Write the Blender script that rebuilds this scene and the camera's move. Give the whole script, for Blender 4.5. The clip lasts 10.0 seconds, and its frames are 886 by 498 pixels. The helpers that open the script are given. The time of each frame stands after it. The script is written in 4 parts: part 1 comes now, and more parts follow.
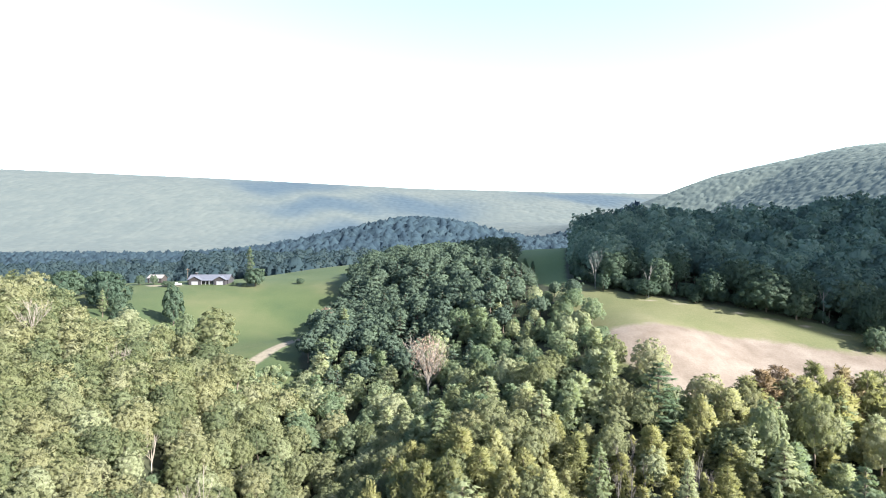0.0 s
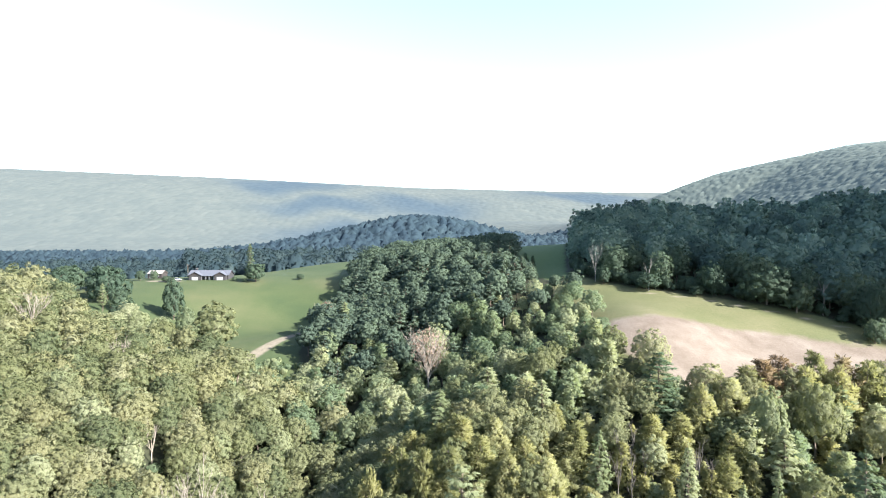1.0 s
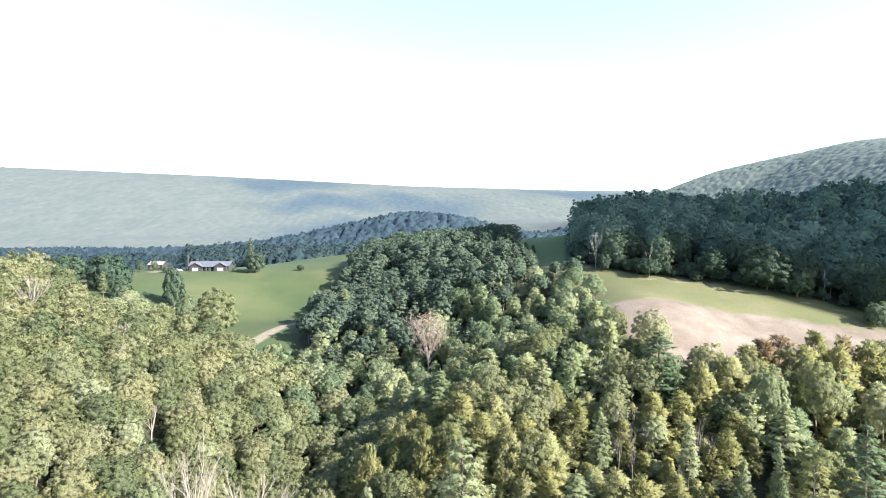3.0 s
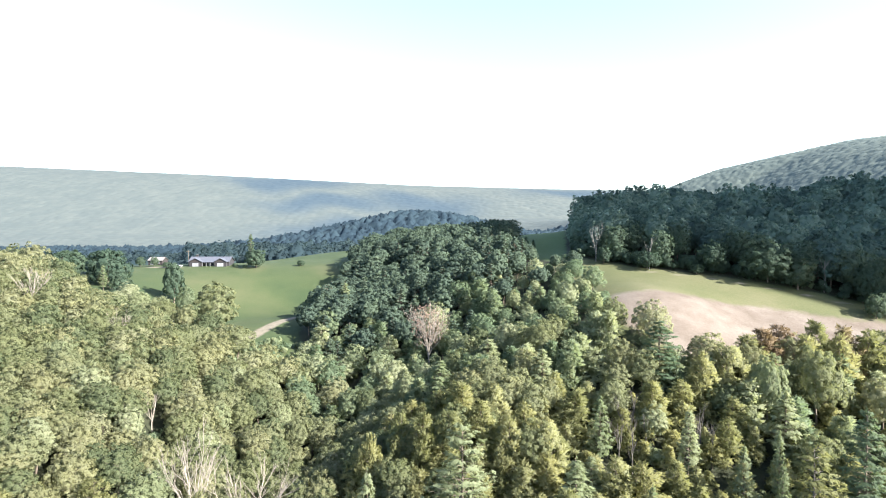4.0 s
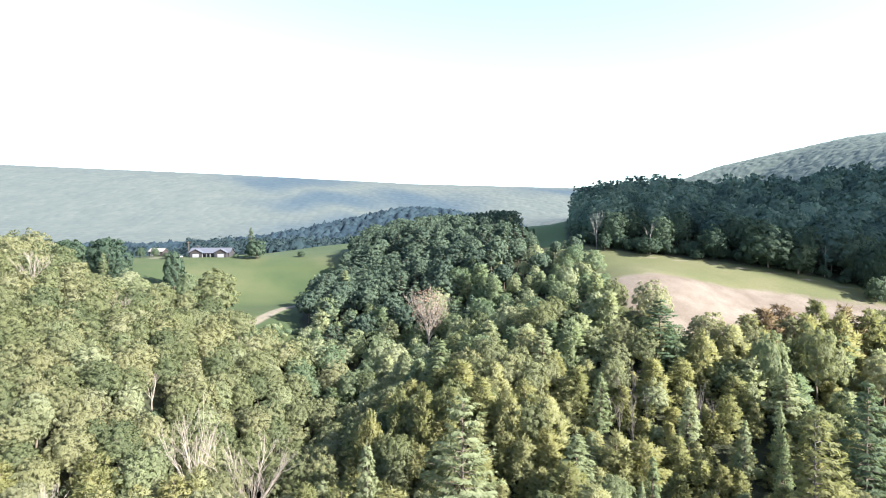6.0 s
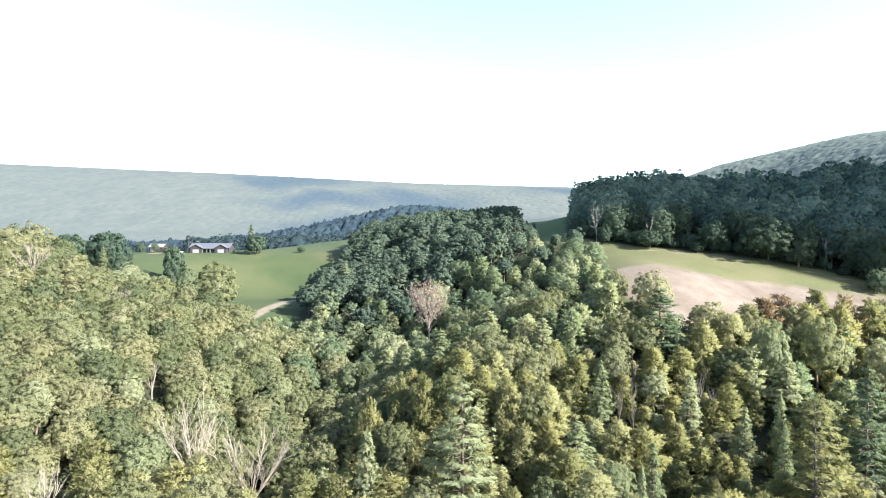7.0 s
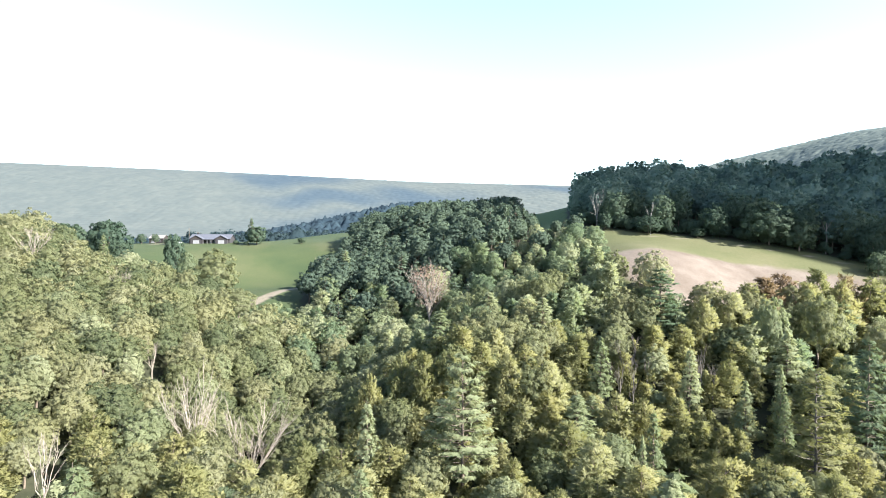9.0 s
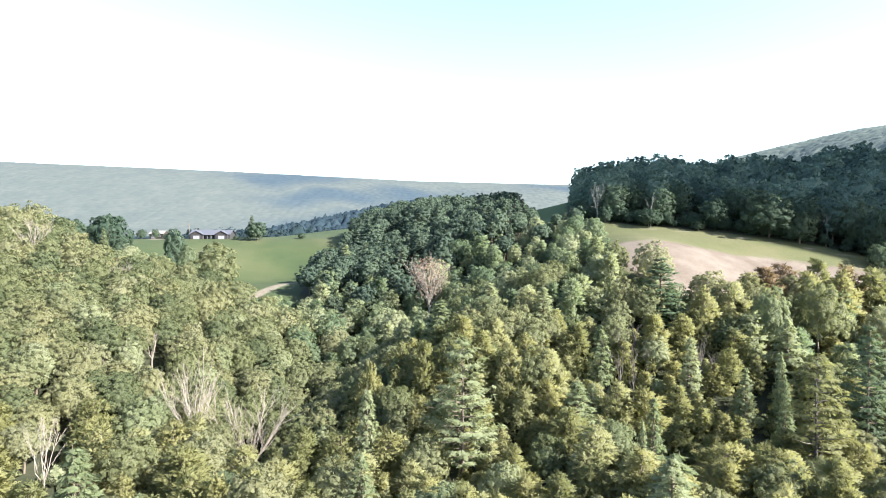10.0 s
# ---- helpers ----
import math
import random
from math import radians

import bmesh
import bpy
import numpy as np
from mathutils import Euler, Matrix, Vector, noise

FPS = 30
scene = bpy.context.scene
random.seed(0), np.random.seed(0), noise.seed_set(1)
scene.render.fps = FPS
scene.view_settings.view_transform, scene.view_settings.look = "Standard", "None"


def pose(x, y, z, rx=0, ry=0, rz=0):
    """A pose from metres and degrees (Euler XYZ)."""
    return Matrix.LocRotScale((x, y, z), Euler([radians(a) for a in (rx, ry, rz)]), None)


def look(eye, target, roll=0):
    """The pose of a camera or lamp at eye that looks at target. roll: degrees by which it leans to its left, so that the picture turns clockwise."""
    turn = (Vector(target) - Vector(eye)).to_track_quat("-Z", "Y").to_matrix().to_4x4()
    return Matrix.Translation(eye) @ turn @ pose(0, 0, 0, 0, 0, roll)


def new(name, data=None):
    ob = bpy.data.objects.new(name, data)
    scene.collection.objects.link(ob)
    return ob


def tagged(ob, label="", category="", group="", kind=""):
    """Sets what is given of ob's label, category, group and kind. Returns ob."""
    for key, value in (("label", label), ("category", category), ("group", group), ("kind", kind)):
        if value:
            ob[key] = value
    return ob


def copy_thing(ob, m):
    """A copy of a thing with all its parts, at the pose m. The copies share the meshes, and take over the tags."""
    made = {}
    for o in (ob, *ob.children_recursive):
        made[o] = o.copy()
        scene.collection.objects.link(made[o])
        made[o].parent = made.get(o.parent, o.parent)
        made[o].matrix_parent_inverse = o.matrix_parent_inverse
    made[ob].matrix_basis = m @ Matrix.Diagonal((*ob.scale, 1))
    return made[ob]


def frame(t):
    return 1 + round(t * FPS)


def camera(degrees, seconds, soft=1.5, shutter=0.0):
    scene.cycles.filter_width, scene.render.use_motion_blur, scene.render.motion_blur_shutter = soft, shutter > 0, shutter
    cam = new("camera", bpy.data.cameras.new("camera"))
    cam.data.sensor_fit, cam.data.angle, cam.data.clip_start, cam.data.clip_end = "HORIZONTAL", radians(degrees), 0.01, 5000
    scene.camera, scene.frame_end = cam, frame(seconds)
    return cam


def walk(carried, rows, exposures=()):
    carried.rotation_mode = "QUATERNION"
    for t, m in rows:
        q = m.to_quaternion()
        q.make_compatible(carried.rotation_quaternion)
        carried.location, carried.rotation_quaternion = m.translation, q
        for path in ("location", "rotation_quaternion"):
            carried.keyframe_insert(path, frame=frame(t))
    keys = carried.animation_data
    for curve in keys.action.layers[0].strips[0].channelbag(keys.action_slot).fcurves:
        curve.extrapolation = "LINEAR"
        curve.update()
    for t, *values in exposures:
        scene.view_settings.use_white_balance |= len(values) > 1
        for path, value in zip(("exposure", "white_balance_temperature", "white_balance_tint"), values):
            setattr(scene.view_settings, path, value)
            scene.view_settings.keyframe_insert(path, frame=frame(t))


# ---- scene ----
cam = camera(73.3, 10.0, soft=0.9)
EYE, DROP, TILT = 72.0, 24.0, -1.3
# the drone sinks straight down at an even pace, with a slight drift and turn
STEPS = [i * 0.5 for i in range(21)]
walk(cam, [(t, pose(0.028 * t, 0.0, EYE - DROP * t / 10.0, 90 + TILT, 0.0, 0.021 * t)) for t in STEPS],
     exposures=[(0.0, 2.59, 6500, 10), (6.0, 2.58, 6500, 10), (10.0, 2.50, 6500, 10)])

# ---- light: a low sun from the right, a little behind the viewer, and a clear sky ----
SUN_UP, SUN_ROUND = 32.0, 119.0        # degrees above the horizon; clockwise from the view's first direction
world = bpy.data.worlds.new("sky")
scene.world = world
world.use_nodes = True
wn = world.node_tree
sky = wn.nodes.new("ShaderNodeTexSky")
sky.sky_type = 'NISHITA'
sky.sun_disc = False
sky.sun_elevation, sky.sun_rotation = radians(SUN_UP), radians(SUN_ROUND)
sky.air_density, sky.dust_density, sky.ozone_density = 1.0, 1.2, 0.8
wn.nodes["Background"].inputs["Strength"].default_value = 0.089
wn.links.new(sky.outputs["Color"], wn.nodes["Background"].inputs["Color"])
sun_dir = Vector((math.sin(radians(SUN_ROUND)) * math.cos(radians(SUN_UP)), math.cos(radians(SUN_ROUND)) * math.cos(radians(SUN_UP)), math.sin(radians(SUN_UP))))
sun = new("sun", bpy.data.lights.new("sun", 'SUN'))
sun.data.energy, sun.data.angle, sun.data.color = 4.7, radians(0.6), (1.0, 0.955, 0.89)
sun.matrix_world = look(sun_dir * 900.0, (0, 0, 0))

rng = np.random.default_rng(7)


# ---- materials ----
def mat(name):
    m = bpy.data.materials.new(name)
    m.use_nodes = True
    nt = m.node_tree
    return m, nt, nt.nodes["Principled BSDF"]


def node(nt, kind, **settings):
    n = nt.nodes.new(kind)
    for key, value in settings.items():
        if key in n.inputs:
            n.inputs[key].default_value = value
    return n


def noise_tex(nt, scale, detail=4.0, rough=0.55, space="Object"):
    co = nt.nodes.new("ShaderNodeTexCoord")
    n = node(nt, "ShaderNodeTexNoise", Scale=scale, Detail=detail, Roughness=rough)
    nt.links.new(co.outputs[space], n.inputs["Vector"])
    return n.outputs["Fac"]


def ramp(nt, fac, stops):
    r = nt.nodes.new("ShaderNodeValToRGB")
    e = r.color_ramp.elements
    while len(e) < len(stops):
        e.new(0.5)
    for el, (p, c) in zip(e, stops):
        el.position, el.color = p, (*c, 1)
    nt.links.new(fac, r.inputs["Fac"])
    return r.outputs["Color"]


def math_node(nt, op, a, b=None):
    n = nt.nodes.new("ShaderNodeMath")
    n.operation = op
    for i, v in enumerate((a, b)):
        if v is None:
            continue
        if isinstance(v, (int, float)):
            n.inputs[i].default_value = v
        else:
            nt.links.new(v, n.inputs[i])
    return n.outputs[0]


def mix_col(nt, fac, a, b, how='MIX'):
    n = nt.nodes.new("ShaderNodeMix")
    n.data_type, n.blend_type = 'RGBA', how
    for sock, v in ((n.inputs["Factor"], fac), (n.inputs["A"], a), (n.inputs["B"], b)):
        if isinstance(v, (int, float)):
            sock.default_value = v
        elif isinstance(v, tuple):
            sock.default_value = (*v, 1)
        else:
            nt.links.new(v, sock)
    # the colour sockets of the mix node
    for sock, v in ((n.inputs[6], a), (n.inputs[7], b)):
        if isinstance(v, tuple):
            sock.default_value = (*v, 1)
        elif not isinstance(v, (int, float)):
            nt.links.new(v, sock)
    return n.outputs[2]


def leaf_material(name, stops, translucent=0.3, rough=0.6, gaps=7.0, open_part=0.47):
    """Foliage: the tone goes by tree (object random or the tint of a joined tree), then by leaf clump."""
    m, nt, p = mat(name)
    info = nt.nodes.new("ShaderNodeObjectInfo")
    tint = nt.nodes.new("ShaderNodeAttribute")
    tint.attribute_name = "tint"
    geo = nt.nodes.new("ShaderNodeNewGeometry")
    tree = math_node(nt, 'FRACT', math_node(nt, 'ADD', info.outputs["Random"], tint.outputs["Fac"]))
    leaf = math_node(nt, 'MULTIPLY', math_node(nt, 'SUBTRACT', geo.outputs["Random Per Island"], 0.5), 0.2)
    patch = math_node(nt, 'MULTIPLY', math_node(nt, 'SUBTRACT', noise_tex(nt, 0.45, 2.0), 0.5), 0.4)
    tone = math_node(nt, 'ADD', math_node(nt, 'ADD', tree, leaf), patch)
    col = ramp(nt, tone, stops)
    nt.links.new(col, p.inputs["Base Color"])
    p.inputs["Roughness"].default_value = rough
    p.inputs["Specular IOR Level"].default_value = 0.15
    tr = nt.nodes.new("ShaderNodeBsdfTranslucent")
    nt.links.new(mix_col(nt, 1.0, col, (1.27, 1.28, 1.03), 'MULTIPLY'), tr.inputs["Color"])
    mx = nt.nodes.new("ShaderNodeMixShader")
    mx.inputs[0].default_value = translucent
    nt.links.new(p.outputs[0], mx.inputs[1])
    nt.links.new(tr.outputs[0], mx.inputs[2])
    out = mx.outputs[0]
    if gaps:
        # each blade is a spray of small leaves with gaps between them
        vo = nt.nodes.new("ShaderNodeTexNoise")
        vo.inputs["Scale"].default_value, vo.inputs["Detail"].default_value, vo.inputs["Roughness"].default_value = gaps, 1.0, 0.5
        co = nt.nodes.new("ShaderNodeTexCoord")
        nt.links.new(co.outputs["Object"], vo.inputs["Vector"])
        hole = math_node(nt, 'LESS_THAN', vo.outputs["Fac"], open_part)
        clear = nt.nodes.new("ShaderNodeBsdfTransparent")
        mh = nt.nodes.new("ShaderNodeMixShader")
        nt.links.new(hole, mh.inputs[0])
        nt.links.new(out, mh.inputs[1])
        nt.links.new(clear.outputs[0], mh.inputs[2])
        out = mh.outputs[0]
    nt.links.new(out, nt.nodes["Material Output"].inputs["Surface"])
    return m


def plain(name, stops, scale, rough=0.8, bump=0.0, space="Object", detail=5.0):
    m, nt, p = mat(name)
    f = noise_tex(nt, scale, detail, 0.6, space)
    nt.links.new(ramp(nt, f, stops), p.inputs["Base Color"])
    p.inputs["Roughness"].default_value = rough
    if bump:
        b = node(nt, "ShaderNodeBump", Strength=bump, Distance=0.05)
        nt.links.new(f, b.inputs["Height"])
        nt.links.new(b.outputs[0], p.inputs["Normal"])
    return m


OAK_TONES = [(0.0, (0.0914, 0.1142, 0.063)), (0.25, (0.135, 0.149, 0.0742)), (0.5, (0.1538, 0.1694, 0.0967)), (0.75, (0.1829, 0.1856, 0.0967)), (1.0, (0.2036, 0.2122, 0.1328))]
COOL_TONES = [(0.0, (0.1076, 0.1407, 0.0853)), (0.3, (0.1643, 0.1907, 0.1073)), (0.6, (0.2039, 0.2269, 0.1318)), (1.0, (0.2446, 0.2633, 0.1683))]
MID_TONES = [(0.0, (0.099, 0.1392, 0.084)), (0.4, (0.15, 0.1874, 0.112)), (0.75, (0.204, 0.2272, 0.1288)), (1.0, (0.24, 0.2641, 0.1652))]
# spur leaves are darkened: the cloud shade over the spur is put into them
SPUR_SHADE_TONES = [(0.0, (0.0545, 0.0813, 0.0624)), (0.5, (0.0678, 0.0968, 0.0715)), (1.0, (0.086, 0.1189, 0.0831))]
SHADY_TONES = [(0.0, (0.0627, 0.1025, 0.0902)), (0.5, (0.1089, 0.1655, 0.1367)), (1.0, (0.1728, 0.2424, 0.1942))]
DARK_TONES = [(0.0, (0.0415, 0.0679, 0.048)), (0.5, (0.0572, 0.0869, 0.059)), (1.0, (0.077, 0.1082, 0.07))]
SCRUB_TONES = [(0.0, (0.1194, 0.1299, 0.0592)), (0.35, (0.1708, 0.176, 0.0791)), (0.7, (0.2028, 0.199, 0.09)), (1.0, (0.2092, 0.218, 0.1187))]
M_OAK = leaf_material("broadleaf_leaves", OAK_TONES, 0.5, 0.6, 7.0)
M_OAK_WOOD = leaf_material("hillside_wood_leaves", OAK_TONES, 0.5, 0.6, 4.6)
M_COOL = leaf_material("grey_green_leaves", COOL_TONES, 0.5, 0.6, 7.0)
M_COOL_WOOD = leaf_material("mixed_wood_leaves", MID_TONES, 0.5, 0.6, 4.5)
M_MID = leaf_material("slope_wood_leaves", MID_TONES, 0.5, 0.6, 6.0)
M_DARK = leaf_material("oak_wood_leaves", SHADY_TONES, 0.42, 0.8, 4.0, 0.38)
M_SPUR = leaf_material("shade_darkened_spur_leaves", SPUR_SHADE_TONES, 0.42, 0.8, 4.0, 0.38)
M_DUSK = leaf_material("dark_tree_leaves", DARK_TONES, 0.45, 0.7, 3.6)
M_SCRUB = leaf_material("scrub_pine_needles", SCRUB_TONES, 0.5, 0.6, 7.0)
M_SCRUB_WOOD = leaf_material("pine_thicket_needles", SCRUB_TONES, 0.5, 0.6, 5.0)
M_PINE = leaf_material("white_pine_needles", [(0.0, (0.125, 0.158, 0.084)), (0.5, (0.166, 0.198, 0.112)), (1.0, (0.215, 0.240, 0.142))], 0.5, 0.6, 7.0)
M_DARK_PINE = leaf_material("dark_pine_needles", [(0.0, (0.070, 0.105, 0.062)), (1.0, (0.110, 0.145, 0.085))], 0.45, 0.6, 7.0)
M_CEDAR = leaf_material("cedar_foliage", [(0.0, (0.03, 0.055, 0.03)), (1.0, (0.06, 0.09, 0.045))], 0.1)


def canopy_material(name, tones, cloud_shade_tones=None):
    """A far closed canopy: the tone goes by crown; the attribute pines paints in cloud shade."""
    m, nt, p = mat(name)
    tint = nt.nodes.new("ShaderNodeAttribute")
    tint.attribute_name = "tint"
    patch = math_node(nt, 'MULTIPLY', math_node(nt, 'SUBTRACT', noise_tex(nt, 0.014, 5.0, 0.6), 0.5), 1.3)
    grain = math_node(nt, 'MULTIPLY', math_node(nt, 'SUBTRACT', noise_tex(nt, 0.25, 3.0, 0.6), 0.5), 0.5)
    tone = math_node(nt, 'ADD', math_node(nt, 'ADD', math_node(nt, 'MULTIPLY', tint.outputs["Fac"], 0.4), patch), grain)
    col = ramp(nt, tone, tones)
    # darker, bluer tones painted in for cloud shade
    if cloud_shade_tones:
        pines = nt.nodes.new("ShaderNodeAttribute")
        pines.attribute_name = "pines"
        col = mix_col(nt, pines.outputs["Fac"], col, ramp(nt, tone, cloud_shade_tones))
    nt.links.new(col, p.inputs["Base Color"])
    p.inputs["Roughness"].default_value, p.inputs["Specular IOR Level"].default_value = 0.9, 0.1
    return m


# far woods: base colours paled and blued to stand in for haze
M_RIDGE = canopy_material("haze_tinted_ridge", [(0.0, (0.060, 0.073, 0.073)), (0.5, (0.072, 0.084, 0.081)), (1.0, (0.086, 0.097, 0.090))], [(0.0, (0.034, 0.051, 0.066)), (1.0, (0.046, 0.064, 0.076))])
M_SIDE = canopy_material("haze_tinted_mountain_leaves", [(0.0, (0.074, 0.094, 0.088)), (0.5, (0.100, 0.120, 0.106)), (1.0, (0.130, 0.148, 0.122))])
M_VALLEY = leaf_material("haze_tinted_valley_leaves", [(0.0, (0.02658, 0.04782, 0.05845)), (0.5, (0.03546, 0.05905, 0.06739)), (1.0, (0.0469, 0.07164, 0.07488))], 0.45, 0.9, 0)
M_VALLEY_FAR = canopy_material("haze_tinted_far_valley_leaves", [(0.0, (0.013, 0.024, 0.034)), (0.5, (0.020, 0.034, 0.043)), (1.0, (0.032, 0.048, 0.053))])
M_BROWN = leaf_material("withered_leaves", [(0.0, (0.1852, 0.133, 0.1048)), (0.5, (0.2438, 0.1759, 0.1404)), (1.0, (0.3022, 0.2246, 0.1872))], 0.2)
M_RUSSET = leaf_material("browned_needles", [(0.0, (0.1113, 0.07714, 0.05023)), (0.5, (0.1433, 0.1058, 0.061)), (1.0, (0.1622, 0.1346, 0.06997))], 0.25, 0.7, 6.0)
M_BARK = plain("bark", [(0.3, (0.07, 0.055, 0.042)), (0.7, (0.16, 0.13, 0.10))], 3.0, 0.9, 0.5)
M_GREYWOOD = plain("weathered_grey_wood", [(0.3, (0.0595, 0.0527, 0.0459)), (0.7, (0.1148, 0.102, 0.0901))], 2.0, 0.9, 0.3)
M_PALEWOOD = plain("pale_grey_wood", [(0.3, (0.12, 0.118, 0.11)), (0.7, (0.21, 0.205, 0.19))], 2.0, 0.85, 0.3)
M_DEADWOOD = plain("bleached_wood", [(0.3, (0.176, 0.15, 0.1242)), (0.7, (0.3002, 0.2712, 0.233))], 2.0, 0.85, 0.3)


# ---- the lie of the land ----
def ease(a, b, v):
    k = np.clip((v - a) / (b - a), 0.0, 1.0)
    return k * k * (3.0 - 2.0 * k)


# hills and hollows: middle x, y, spread along x and y, height
LEFT_HILL = [(-150, 190, 60, 60, 17.7), (-90, 150, 45, 45, -11.7), (-60, 60, 70, 60, -18.8), (-150, 40, 80, 80, -2.0), (-180, 320, 70, 80, 13.9), (-86, 134, 30, 28, 6.5), (-84, 170, 24, 22, 5.0)]
HOLLOW = [(-35, 125, 35, 35, -16.3), (10, 100, 40, 40, -11.8), (60, 95, 50, 40, -14.0), (-20, 165, 35, 40, -17.6), (0, 0, 90, 60, -25.1), (160, 60, 80, 70, -28.5)]
SPUR = [(8, 124, 19, 13, 5.5), (-11, 133, 16, 22, 5.0), (-15, 165, 12, 14, 5.0), (0, 142, 16, 20, 4.0), (36, 122, 16, 14, -2.5), (35, 150, 40, 40, 3.0), (0, 230, 40, 45, 5.4), (45, 220, 40, 40, 12.8), (-10, 300, 50, 50, 17.2), (60, 380, 80, 60, 26.4), (55, 165, 25, 25, 9.8), (-45, 275, 30, 30, -5.3)]
MEADOW = [(-75, 235, 45, 45, -18.6), (-90, 310, 60, 55, 10.5), (-60, 400, 80, 60, 18.8), (-68, 233, 30, 30, 13.1)]
WOOD_HILL = [(90, 150, 40, 40, -0.2), (100, 200, 45, 45, 12.3), (80, 290, 60, 60, 25.3), (150, 300, 70, 70, 20.5), (220, 230, 80, 80, 16.8), (225, 320, 60, 70, 23.9)]


def land(x, y):
    """Height of the ground."""
    x, y = np.asarray(x, float), np.asarray(y, float)
    z = 30.0 + 0.0 * x
    # the long ridge across the valley
    crest = np.interp(x, [-3000, -1400, -700, -80, 400, 900, 3000], [308, 283, 253, 221, 209, 203, 198])
    foot = 1150.0 + 0.12 * np.minimum(x, 0.0)
    z = z + (crest - 30.0) * ease(0.0, 1.0, (y - foot) / (1950.0 - foot))
    crest = np.interp(x, [-400, 0, 350, 700, 1100], [60, 205, 243, 233, 222])
    z = np.maximum(z, 30.0 + (crest - 30.0) * ease(1800.0, 2700.0, y))
    # knolls on the valley floor
    z = z + 38.0 * np.exp(-((x + 20) / 150) ** 2 - ((y - 930) / 110) ** 2) + 26.0 * np.exp(-((x + 90) / 210) ** 2 - ((y - 860) / 140) ** 2)
    # the mountain that runs along the right hand side
    yy = np.clip(y, -200.0, 1500.0)
    cx = np.interp(yy, [0, 100, 400, 880, 1000, 1200, 1500], [560, 570, 600, 630, 520, 380, 150])
    ch = np.interp(yy, [-20, 60, 140, 400, 700, 880, 1000, 1100, 1250, 1500], [0, 60, 110, 140, 158, 174, 150, 112, 62, 0])
    w = np.interp(yy, [0, 400, 900, 1300], [210, 230, 260, 220])
    z = z + ch * np.where(x < cx, np.exp(-((x - cx) / w) ** 2), np.exp(-((x - cx) / 900.0) ** 2))
    # added steep mound beside the oak wood, out of view, to shade it
    z = z + 279.0 * np.exp(-((x - 415.0) / np.where(x < 415.0, 85.0, 300.0)) ** 2 - (np.clip(331.0 - 0.485 * x - 0.875 * y, 0, 200) / 127.0) ** 24 - (np.maximum(y - 148.0, 0) / 74.0) ** 4)
    for mx, my, sx, sy, h in LEFT_HILL + HOLLOW + SPUR + MEADOW + WOOD_HILL:
        z = z + h * np.exp(-((x - mx) / sx) ** 2 - ((y - my) / sy) ** 2)
    return z


def inside(poly, x, y):
    """Signed distance in metres to a closed outline, positive inside."""
    x, y = np.asarray(x, float), np.asarray(y, float)
    best, hit = np.full(x.shape, 1e9), np.zeros(x.shape, bool)
    for (ax, ay), (bx, by) in zip(poly, poly[1:] + poly[:1]):
        ex, ey = bx - ax, by - ay
        k = np.clip(((x - ax) * ex + (y - ay) * ey) / (ex * ex + ey * ey), 0, 1)
        best = np.minimum(best, np.hypot(x - ax - k * ex, y - ay - k * ey))
        hit ^= ((ay > y) != (by > y)) & (x < ex * (y - ay) / (ey if ey else 1e-9) + ax)
    return np.where(hit, best, -best)


# clearings
FIELD = [(-61, 180), (-47, 190), (-51, 210), (-55, 228), (-57, 250), (-54, 280), (-50, 310), (-46, 350), (-40, 420), (-60, 460), (-250, 440), (-215, 340), (-185, 290), (-168, 250), (-152, 224), (-122, 202), (-100, 190), (-84, 187), (-72, 182)]
PASTURE = [(44, 345), (38, 310), (35, 280), (34, 255), (36, 240), (40, 227), (45.5, 212), (48, 195), (49, 180), (47, 166), (48, 154), (62, 142), (90, 148), (120, 148), (175, 142), (230, 150), (230, 166), (150, 172),
           (128, 178), (119, 182), (107, 186), (93, 192), (78, 199), (66, 203), (57, 211), (47, 226), (51, 250), (58, 285), (66, 320), (72, 350), (84, 400), (57, 400)]
BARE = [(45, 166), (48, 153), (62, 140), (110, 140), (175, 138), (230, 146), (230, 162), (150, 166), (124, 168), (110, 170), (91, 173.5), (72, 173), (56, 171), (46, 170)]
HAY = [(40, 222), (41, 165), (48, 148), (62, 138), (230, 138), (230, 170), (130, 180), (93, 194), (66, 206), (52, 222)]
TRACK = [(-90, 198), (-80, 203), (-71.5, 216), (-66.5, 233), (-62.5, 250), (-57, 275), (-54, 275), (-58.5, 249), (-62, 231), (-67, 213), (-77, 198), (-88, 194)]
LANE = [(-128, 385), (-80, 390), (-38, 399), (-38, 403), (-80, 394), (-128, 389)]
FOOTPATH = [(60, 204.5), (78, 197.5), (93, 191), (107, 185), (130, 176), (129.5, 174.6), (106.5, 183.6), (92.5, 189.6), (77.5, 196), (60, 203)]


def painted_cloud_shade(x, y):
    """Where cloud shade is painted on the long ridge: about 1 inside, 0 outside."""
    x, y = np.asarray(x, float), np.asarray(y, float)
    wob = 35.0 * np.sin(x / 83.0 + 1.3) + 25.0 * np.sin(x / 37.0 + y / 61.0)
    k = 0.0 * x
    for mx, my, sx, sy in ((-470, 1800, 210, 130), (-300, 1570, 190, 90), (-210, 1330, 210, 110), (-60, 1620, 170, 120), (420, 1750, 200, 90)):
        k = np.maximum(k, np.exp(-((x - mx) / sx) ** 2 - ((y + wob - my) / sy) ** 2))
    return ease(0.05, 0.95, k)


def wooded(x, y):
    return np.maximum(inside(FIELD, x, y), inside(PASTURE, x, y)) < -2.5


